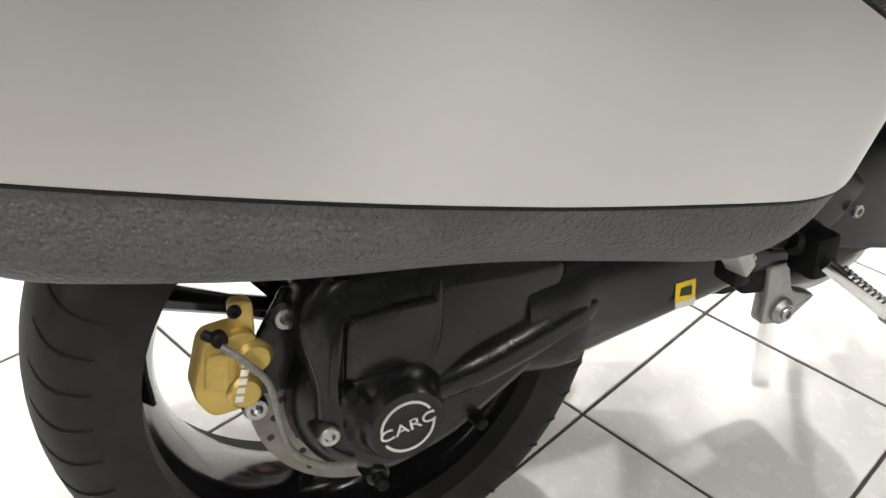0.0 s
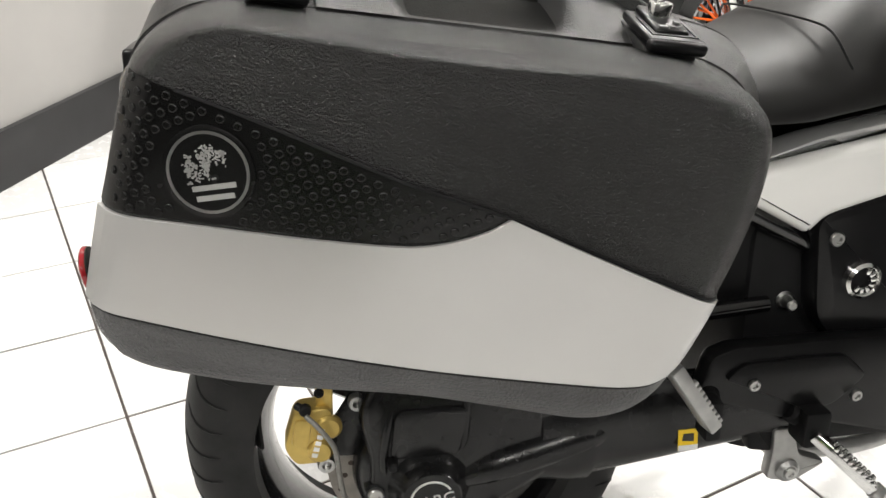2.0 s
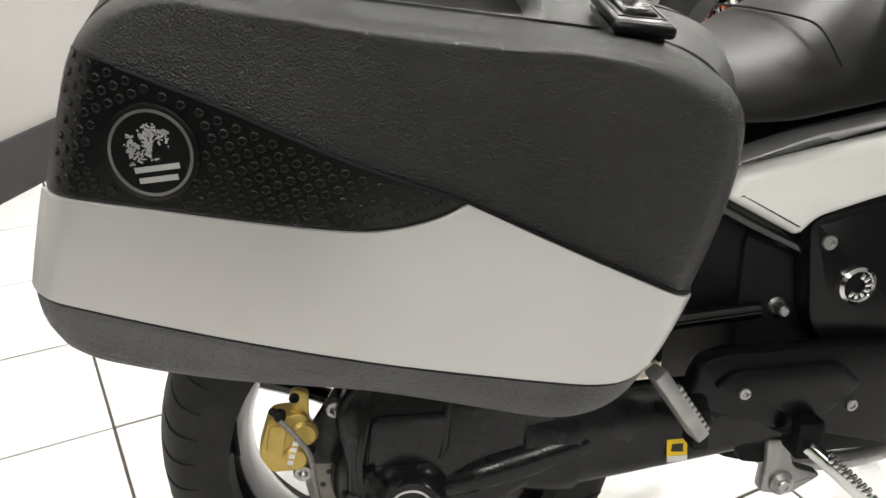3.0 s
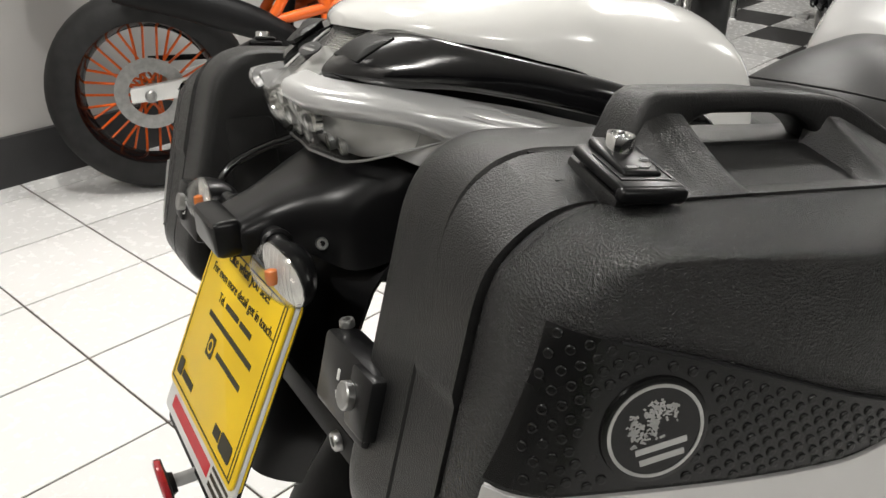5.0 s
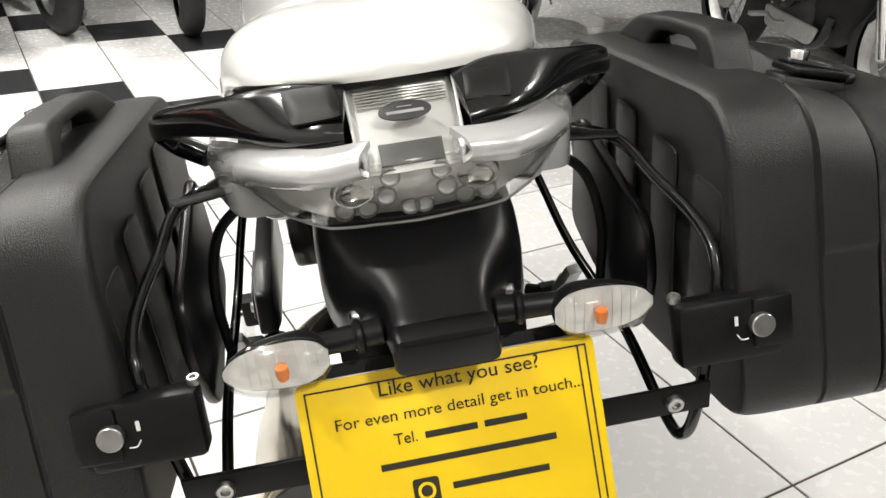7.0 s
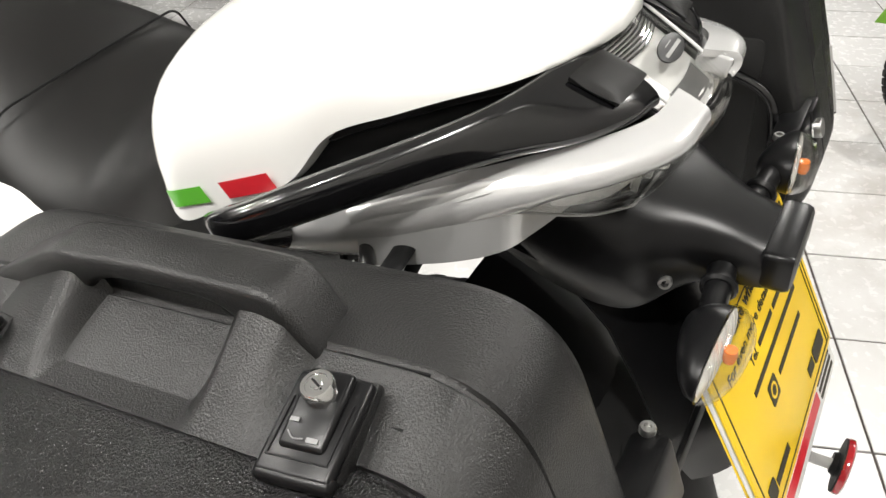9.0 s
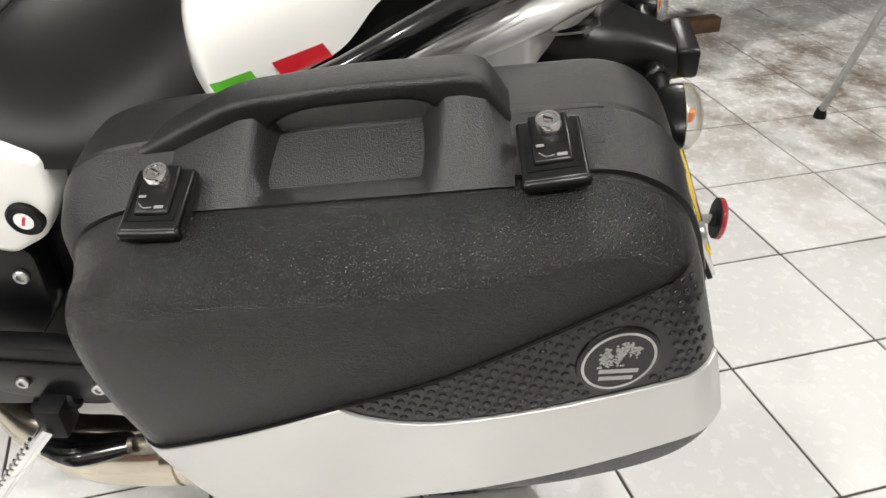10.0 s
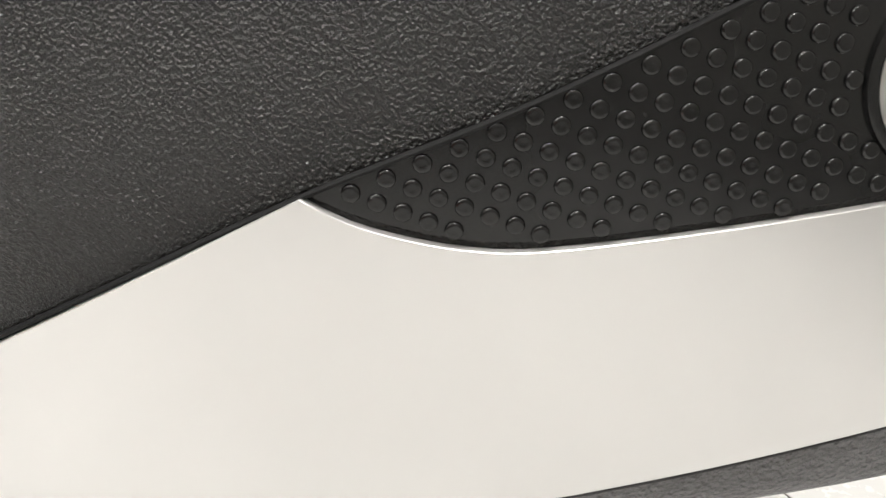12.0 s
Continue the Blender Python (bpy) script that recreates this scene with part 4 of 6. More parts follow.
part("icon", moved(slab(rounded([(0.067, -0.165, 0.004), (0.103, -0.165, 0.004), (0.103, -0.148, 0.004), (0.067, -0.148, 0.004)], 4), 0.0005, 0, "z", 0.0022), PA), M["ink"], cardob)
part("card_behind", card(0.125, -0.181, -0.002, -0.0085, 0.002), M["yellow"], bike)

# round red reflector on its stalk under the plate
part("reflector_stalk", tube([(0.006, -0.322, 0.568), (0.006, -0.352, 0.548), (0.006, -0.384, 0.545)], [0.007, 0.008, 0.008], 10, 6, (1, 0, 0), 0.35), M["grey"], bike, "flat grey bracket")
refl = part("reflector", lathe([(0, 0.001), (0.026, 0.001), (0.0275, 0.003), (0.0275, 0.007), (0.025, 0.009), (0, 0.0095)], (0.008, -0.386, 0.545), (0.008, -0.486, 0.535), 36), M["reflector"], bike, "round red reflector")
part("reflector_back", lathe([(0, -0.006), (0.010, -0.006), (0.012, -0.001), (0.0265, 0.0), (0.0265, 0.002), (0, 0.002)], (0.008, -0.386, 0.545), (0.008, -0.486, 0.535), 32), M["matt"], refl)

CX = 0.0


def arch(w, zb, zt, n=22, p=0.72, cx=CX):
    out = []
    for k in range(n + 1):
        a = math.pi * (1 - k / n)
        c, s = math.cos(a), math.sin(a)
        out.append((cx + w * math.copysign(abs(c) ** p, c), zb + (zt - zb) * s**p))
    return out


def arches(rows, p=0.72, n=22):
    """A closed skin over arch-shaped cross-sections: rows of y, half width, foot and top; p squares them, one number or one by y."""
    loops = []
    for y, w, zb, zt in rows:
        sec = arch(w, zb, zt, n, p(y) if callable(p) else p)
        flat = [(x, zb - 0.004) for x, _ in sec[::-1][1:-1][::3]]
        loops.append([(x, y, z) for x, z in sec + flat])
    return loft(loops)


def smooth_rows(rows, steps=6):
    cols = list(zip(*rows))
    out = []
    line = [bend([(y, v, 0) for y, v in zip(cols[0], c)], steps) for c in cols[1:]]
    for k in range(len(line[0])):
        out.append((line[0][k].x, line[0][k].y, line[1][k].y, line[2][k].y))
    return out


# seat cowl, seat, tank, black core
COWL = [(-0.163, 0.02, 0.964, 0.972), (-0.155, 0.05, 0.9625, 0.977), (-0.142, 0.08, 0.96, 0.982), (-0.126, 0.101, 0.957, 0.986), (-0.106, 0.117, 0.952, 0.99), (-0.075, 0.132, 0.944, 0.992), (-0.04, 0.145, 0.932, 0.994), (0.01, 0.16, 0.912, 0.991), (0.05, 0.1701, 0.866, 0.985), (0.114, 0.1805, 0.832, 0.974), (0.164, 0.1852, 0.806, 0.958), (0.186, 0.176, 0.828, 0.942), (0.202, 0.15, 0.848, 0.926), (0.214, 0.105, 0.866, 0.906)]
cowl = part("seat_cowl", arches(smooth_rows(COWL), lambda y: 0.62 + 0.45 * ease((0.04 - y) / 0.16)), M["white"], bike, "white painted hard seat cowl", smooth=60)
under = [(y + 0.004, w - 0.005, zb - 0.008, zb + 0.004) for y, w, zb, zt in COWL[:8]]
part("cowl_trim", arches(smooth_rows(under), 0.5), M["matt"], cowl, "black trim under the cowl's edge", smooth=60)
for name, mat, ys in (("flag_green", M["green"], ((0.133, 0.175), (0.065, 0.113))), ("flag_red", M["red"], ((0.065, 0.113), (0.133, 0.175)))):
    for sx in (-1, 1):
        def flag(u, v, sx=sx, ys=ys[(sx + 1) // 2]):
            y = ys[0] + (ys[1] - ys[0]) * u - 0.008 * (1 - v)
            zb = 0.8735 - 0.37 * (y - 0.05)
            z = zb - 0.010 + 0.017 * v
            w = float(np.interp(y, [0.01, 0.05, 0.114, 0.164, 0.199], [0.162, 0.172, 0.1815, 0.186, 0.1785]))
            foot = float(np.interp(y, [0.01, 0.05, 0.114, 0.164, 0.199], [0.912, 0.866, 0.832, 0.806, 0.829]))
            top = float(np.interp(y, [0.01, 0.05, 0.114, 0.164, 0.199], [0.991, 0.986, 0.976, 0.962, 0.948]))
            s = min(0.98, max(0.0, (z - foot) / (top - foot))) ** (1 / 0.62)
            c = math.sqrt(max(0.0, 1 - s * s)) ** 0.62
            return (CX + sx * (w * c + 0.0015), y, z)
        part(name, sheet(flag, 8, 4), mat, cowl, "small painted flag stripe")
part("seat", arches(smooth_rows([(0.12, 0.150, 0.80, 0.930), (0.18, 0.172, 0.79, 0.925), (0.24, 0.180, 0.755, 0.862), (0.30, 0.186, 0.735, 0.818), (0.36, 0.186, 0.73, 0.800), (0.42, 0.182, 0.73, 0.808), (0.47, 0.172, 0.735, 0.836), (0.53, 0.156, 0.74, 0.862), (0.62, 0.13, 0.75, 0.880)]), 0.92), M["seat"], bike, "black vinyl rider seat with stitched seam", smooth=60)
for sx in (-1, 1):
    line = [(CX + sx * 0.164, 0.475, 0.774), (CX + sx * 0.135, 0.462, 0.811), (CX + sx * 0.095, 0.452, 0.821), (CX, 0.448, 0.824)]
    part("seam", tube([(x, y, z + 0.004) for x, y, z in line], 0.0016, 6), M["matt"], bike)
part("fuel_tank", arches(smooth_rows([(0.585, 0.10, 0.76, 0.86), (0.61, 0.14, 0.74, 0.90), (0.69, 0.175, 0.70, 0.975), (0.80, 0.20, 0.70, 1.035), (0.95, 0.205, 0.72, 1.04), (1.06, 0.17, 0.76, 1.0), (1.10, 0.12, 0.8, 0.94)]), 0.66), M["silverpaint"], bike, "silver painted fuel tank", smooth=60)
part("tail_core", arches(smooth_rows([(-0.128, 0.085, 0.865, 0.946), (-0.10, 0.105, 0.84, 0.948), (0.0, 0.148, 0.825, 0.945), (0.08, 0.160, 0.80, 0.925), (0.17, 0.155, 0.75, 0.87), (0.28, 0.14, 0.71, 0.80)]), 0.6), M["matt"], bike, smooth=60)
# black blocks added as filling, so gaps under the tail and covers look dark
part("under_tray", box((CX, 0.08, 0.80), (0.16, 0.34, 0.06), 0.02), M["matt"], bike)
part("frame_core", join(box((CX, 0.43, 0.60), (0.20, 0.40, 0.30), 0.03), box((CX, 0.62, 0.42), (0.23, 0.42, 0.34), 0.03)), M["matt"], bike)
part("gearbox", lathe([(0, 0), (0.11, 0), (0.14, 0.05), (0.15, 0.25), (0.12, 0.30), (0, 0.31)], (CX, 0.55, 0.42), (CX, 0.95, 0.44), 28), M["cast"], bike)
for sx in (-1, 1):
    c = Vector((CX + sx * 0.14, 0.80, 0.60))
    d = Vector((sx * 0.7, 0.0, 0.70)).normalized()
    part("cylinder", lathe(sum([[(0.062, 0.012 * k), (0.062, 0.012 * k + 0.006), (0.05, 0.012 * k + 0.007), (0.05, 0.012 * k + 0.011)] for k in range(9)], [(0, 0)]) + [(0.07, 0.11), (0.072, 0.15), (0.06, 0.17), (0, 0.172)], c - d * 0.05, c + d, 28), M["cast"], bike, "finned black cylinder")
    part("cylinder_trim", tube([c + d * 0.06 + Vector((0, -0.065, 0.02)), c + d * 0.10 + Vector((0, -0.068, 0.0)), c + d * 0.13 + Vector((0, -0.06, -0.03))], 0.008, 8), M["steel"], bike)

# grab rails
def skin(stations, seg=20, p=0.62):
    """A closed body through flattened cross-sections: centre, half width along a direction, half thickness."""
    cols = [bend([s[0] for s in stations], 6), bend([s[1] for s in stations], 6), bend([(s[2], s[3], 0) for s in stations], 6)]
    loops = []
    for k, c in enumerate(cols[0]):
        t = (cols[0][min(k + 1, len(cols[0]) - 1)] - cols[0][max(k - 1, 0)]).normalized()
        d = cols[1][k] - t * cols[1][k].dot(t)
        d.normalize()
        n = t.cross(d)
        a, b = cols[2][k].x, cols[2][k].y
        ring = []
        for j in range(seg):
            w = 2 * math.pi * j / seg
            cw, sw = math.cos(w), math.sin(w)
            ring.append(c + d * a * math.copysign(abs(cw) ** p, cw) + n * b * math.copysign(abs(sw) ** p, sw))
        loops.append(ring)
    return loft(loops)


for sx in (-1, 1):
    q = lambda x, y, z: (CX + sx * x, y, z)
    ST = [(q(0.046, -0.166, 0.940), (0, 0.92, 0.40), 0.039, 0.0105), (q(0.070, -0.162, 0.940), (0, 0.90, 0.44), 0.036, 0.012), (q(0.100, -0.148, 0.9365), (0, 0.85, 0.52), 0.028, 0.013), (q(0.135, -0.116, 0.930), (sx * 0.15, 0.7, 0.7), 0.0195, 0.0130), (q(0.178, -0.062, 0.915), (sx * 0.15, 0.3, 0.95), 0.0160, 0.0125), (q(0.214, -0.010, 0.898), (sx * 0.1, 0.2, 1), 0.0150, 0.0120), (q(0.233, 0.030, 0.881), (0, 0.2, 1), 0.0140, 0.0115), (q(0.237, 0.056, 0.870), (0, 0.2, 1), 0.0130, 0.0105), (q(0.230, 0.076, 0.862), (0, 0.2, 1), 0.0085, 0.007)]
    rail = part("grab_rail", skin(ST, 20, 0.75), M["gloss"], bike, "gloss black grab rail", smooth=70)
    part("rail_arm", tube([q(0.236, 0.045, 0.868), q(0.224, 0.055, 0.850), q(0.195, 0.040, 0.838)], [0.011, 0.012, 0.012], 12), M["gloss"], rail)
    pc = [Vector(q(0.0885, -0.1835, 0.9382)), Vector(q(0.0505, -0.1890, 0.9420)), Vector(q(0.0540, -0.158, 0.9565)), Vector(q(0.0950, -0.150, 0.9550))]
    part("rail_pad", sheet(lambda u, v: tuple((pc[0] * (1 - u) + pc[1] * u) * (1 - v) + (pc[3] * (1 - u) + pc[2] * u) * v + Vector((0, -0.0012, 0.0028)) * (1 - abs(2 * v - 1) ** 2.2) * (1 - abs(2 * u - 1) ** 10)), 12, 12, -0.004), M["seat"], rail, "black rubber pad")
    # silver tail side: a curved panel, shallow above the lens and deep ahead of its tip
    W = [(0.037, -0.228, 0.9225, 0.9105), (0.075, -0.221, 0.9185, 0.904), (0.108, -0.190, 0.912, 0.896), (0.130, -0.154, 0.9045, 0.887), (0.144, -0.124, 0.897, 0.870), (0.160, -0.085, 0.888, 0.840), (0.182, -0.020, 0.868, 0.815), (0.194, 0.060, 0.845, 0.802)]
    ws = [bend([(x, y, 0) for x, y, _, _ in W], 6), bend([(a, b, 0) for _, _, a, b in W], 6)]
    n = len(ws[0]) - 1
    def side(u, v, sx=sx, ws=ws, n=n):
        k = round(u * n)
        zt, zb = ws[1][k].x, ws[1][k].y
        w = 1 - v
        bulge = 0.006 * math.sin(math.pi * v) - 0.030 * max(0.0, v - 0.72) ** 1.3 - 0.020 * (1 - v) * min(1.0, max(0.0, (u - 0.5) * 3))
        return q(ws[0][k].x + bulge, ws[0][k].y - bulge * 0.5 + 0.10 * max(0.0, v - 0.70) ** 1.5, zb + (zt - zb) * v)
    part("tail_side", sheet(side, n, 14, -0.006 * sx), M["silverpaint"], bike, "silver painted tail side", smooth=70)
    part("tail_bar", skin([(q(0.036, -0.2155, 0.9170), (0, 0.25, 1), 0.0080, 0.0125), (q(0.070, -0.2090, 0.9125), (0, 0.25, 1), 0.0085, 0.0130), (q(0.103, -0.180, 0.906), (0, 0.25, 1), 0.0085, 0.012), (q(0.130, -0.135, 0.897), (0, 0.2, 1), 0.0075, 0.011), (q(0.155, -0.080, 0.880), (0, 0.2, 1), 0.0105, 0.011), (q(0.176, -0.015, 0.858), (0, 0.2, 1), 0.012, 0.011)], 16, 0.8), M["silverpaint"], bike, smooth=70)
    part("tail_side_end", box(q(0.0385, -0.2180, 0.9150), (0.005, 0.024, 0.018), 0.0024, (14, 0, 0), seg=3), M["silverpaint"], bike)
    part("tail_under", tube([q(0.10, -0.12, 0.842), q(0.125, -0.08, 0.830), q(0.15, 0.0, 0.822)], [0.008, 0.016, 0.020], 14, 8, (0, 0, 1), 1.2), M["silverpaint"], bike, smooth=70)
for sx in (-1, 1):
    L = [(0.078, -0.160, 0.866, 0.856), (0.100, -0.150, 0.876, 0.850), (0.124, -0.138, 0.887, 0.844), (0.146, -0.122, 0.894, 0.837), (0.160, -0.086, 0.880, 0.826), (0.180, -0.020, 0.850, 0.816)]
    lp = [bend([(CX + sx * x, y, 0) for x, y, _, _ in L], 5), bend([(a, b, 0) for _, _, a, b in L], 5)]
    m_l = len(lp[0]) - 1
    part("tail_lower", sheet(lambda u, v: (lp[0][round(u * m_l)].x, lp[0][round(u * m_l)].y + 0.004 * (1 - v), lp[1][round(u * m_l)].x * v + lp[1][round(u * m_l)].y * (1 - v)), m_l, 8, -0.005 * sx), M["silverpaint"], bike, "silver painted lower tail side", smooth=70)
part("tail_bed", arches(smooth_rows([(-0.150, 0.050, 0.878, 0.900), (-0.138, 0.070, 0.866, 0.905), (-0.12, 0.095, 0.842, 0.906), (-0.06, 0.135, 0.830, 0.902), (0.05, 0.165, 0.81, 0.885)]), 0.5), M["matt"], bike, smooth=60)


# tail light
def tail_wide(u, v, back=0.0):
    a = 2 * u - 1
    q = abs(a)
    x = 0.149 * a
    y0 = float(np.interp(abs(x), [0, 0.037, 0.075, 0.108, 0.132, 0.142, 0.150], [-0.240, -0.233, -0.223, -0.193, -0.153, -0.133, -0.116]))
    z1 = float(np.interp(abs(x), [0, 0.037, 0.075, 0.108, 0.132, 0.142, 0.150], [0.912, 0.910, 0.9035, 0.8955, 0.8865, 0.881, 0.876]))
    z0 = z1 - 0.060 * (1 - q**2.6) - 0.003
    y = y0 + 0.036 * (1 - v) * (1 - q * q) - 0.010 * math.sin(math.pi * v) * (1 - a * a) + back
    return (CX + x * (1 - back), y, z0 + (z1 - z0) * v)


def tail_neck(u, v, back=0.0):
    a = 2 * u - 1
    w = 0.0415 + 0.0045 * v + 0.012 * max(0.0, 0.2 - v)
    return (CX + w * a, -0.243 + 0.089 * v + 0.008 * a * a + back, 0.899 + 0.062 * v**0.82 - 0.003 * a * a - 0.5 * back)


tail = part("tail_light", join(sheet(tail_wide, 48, 14, 0.0025), sheet(lambda u, v: tail_neck(u, 0.13 + 0.87 * v), 12, 14, 0.0025)), M["lens"], bike, "clear tail light lens", smooth=60)
tail.visible_shadow = False
# opaque grey lines painted for the light refracted along the clear lens's edges
part("lens_rim", tube([tail_wide(k / 40, 0.0) for k in range(41)], 0.0013, 8, 0), M["cup"], tail, "grey line standing for light caught in the lens edge")
for sx in (-1, 1):
    part("lens_rim", tube([tail_wide(0.5 + sx * (0.13 + 0.37 * k / 16), 1.0) for k in range(17)], 0.0010, 8, 0), M["neck"], tail)
    part("neck_rim", tube([tail_neck(0.5 + 0.5 * sx, 0.10 + 0.90 * k / 10) for k in range(11)], 0.0014, 8, 0), M["neck"], tail)
inner = part("tail_chamber", sheet(lambda u, v: tail_wide(u * 0.98 + 0.01, v * 0.96 + 0.02, 0.020), 40, 12, 0.002), M["chamber"], tail, "bright reflector chamber")
part("neck_chamber", sheet(lambda u, v: tail_neck(u, 0.10 + 0.90 * v, 0.010), 12, 12, 0.002), M["neck"], tail)
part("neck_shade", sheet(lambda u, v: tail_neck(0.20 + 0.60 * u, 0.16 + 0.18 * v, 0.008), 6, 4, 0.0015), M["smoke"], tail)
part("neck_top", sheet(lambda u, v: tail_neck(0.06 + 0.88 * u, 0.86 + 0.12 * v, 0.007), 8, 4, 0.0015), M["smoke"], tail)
for k in range(6):
    part("neck_rib", tube([tail_neck(0.08, 0.70 + 0.03 * k, 0.007), tail_neck(0.5, 0.70 + 0.03 * k, 0.007), tail_neck(0.92, 0.70 + 0.03 * k, 0.007)], 0.0012, 6), M["chrome"], tail)
c = Vector(tail_neck(0.5, 0.60, -0.0024))
e = (Vector(tail_neck(0.5, 0.7)) - Vector(tail_neck(0.5, 0.5))).normalized()
fo = Matrix.Translation(c) @ Matrix((Vector((1, 0, 0)), e, Vector((1, 0, 0)).cross(e))).transposed().to_4x4()
oval = part("oval_badge", moved(slab([(0.0215 * math.cos(a), 0.0095 * math.sin(a)) for a in [2 * math.pi * k / 28 for k in range(28)]], 0.0016, 0.0003, "z", 0), fo), M["badge"], bike, "dark oval badge")
part("oval_print", moved(join(rect(-0.0150, 0.0150, -0.0030, -0.0002, 0.0017, 0.0005), rect(-0.006, 0.006, 0.0032, 0.0039, 0.0017, 0.0005)), fo), M["grey"], oval)
for sx in (-1, 1):
    for uu, vv, rr in ((0.070, 0.80, 0.0088), (0.085, 0.50, 0.0092), (0.140, 0.26, 0.0094), (0.205, 0.24, 0.0094), (0.020, 0.22, 0.0085)):
        p = Vector(tail_wide(0.5 + sx * uu, vv, 0.0165))
        aim = p + Vector((sx * uu * 0.7, 1, 0.15))
        cup = part("lamp_cup", lathe([(0, 0.0012), (rr * 0.66, 0.0008), (rr * 0.74, -0.001), (rr * 0.74, 0.004)], p, aim, 20), M["neck"], tail)
        part("cup_ring", lathe([(rr * 0.74, 0.002), (rr * 0.76, -0.0022), (rr * 0.96, -0.0022), (rr, 0.003)], p, aim, 20), M["cup"], cup)
    p = Vector(tail_wide(0.5 + sx * 0.175, 0.66, 0.0155))
    wide = Matrix.Translation(p) @ Matrix.Diagonal((1.35, 1, 1, 1)) @ Matrix.Translation(-p)
    part("bulb_cup", moved(lathe([(0, 0.004), (0.005, 0.003), (0.010, 0.000), (0.012, -0.003), (0.0132, -0.003), (0.0132, 0.003)], p, p + Vector((sx * 0.3, 1, 0)), 24), wide), M["chrome"], tail)
    part("bulb", moved(lathe([(0, -0.010), (0.005, -0.008), (0.0065, -0.003), (0.005, 0.002)], p, p + Vector((sx * 0.3, 1, 0)), 16), wide), M["lens"], tail)

# mudguard and plate carrier
mg = part("mudguard", arches(smooth_rows([(-0.302, 0.036, 0.776, 0.800), (-0.285, 0.042, 0.776, 0.806), (-0.260, 0.046, 0.776, 0.815), (-0.235, 0.058, 0.772, 0.825), (-0.20, 0.084, 0.755, 0.838), (-0.15, 0.094, 0.765, 0.856), (-0.08, 0.092, 0.795, 0.868), (0.02, 0.085, 0.82, 0.87)]), 0.5), M["black_plastic"], bike, "black plastic rear mudguard", smooth=60)
part("mudguard_lip", slab(rounded([(CX - 0.043, 0.772, 0.010), (CX + 0.043, 0.772, 0.010), (CX + 0.040, 0.807, 0.006), (CX - 0.040, 0.807, 0.006)], 5), 0.026, 0.006, "y", -0.313), M["black_plastic"], mg)


def fender(u, v):
    a = 2 * u - 1
    y = float(np.interp(v, [0, 0.2, 0.4, 0.6, 0.8, 1], [-0.12, -0.185, -0.225, -0.255, -0.285, -0.305]))
    z = float(np.interp(v, [0, 0.2, 0.4, 0.6, 0.8, 1], [0.80, 0.775, 0.725, 0.66, 0.585, 0.53]))
    w = float(np.interp(v, [0, 0.2, 0.4, 0.6, 0.8, 1], [0.098, 0.09, 0.084, 0.08, 0.076, 0.05]))
    return (CX + w * a, y + 0.035 * a * a + 0.006, z)


part("fender", sheet(fender, 12, 20, 0.006), M["black_plastic"], bike, smooth=60)
hug = sheet(lambda u, v: (CX + 0.088 * (2 * u - 1), (0.335 - 0.03 * (2 * u - 1) ** 2) * -math.sin(radians(20 + 75 * v)) * 0.98 + 0.10, 0.295 + (0.335 - 0.03 * (2 * u - 1) ** 2) * math.cos(radians(20 + 75 * v)) + 0.05), 8, 12, 0.004)
part("inner_fender", hug, M["matt"], bike, smooth=60)

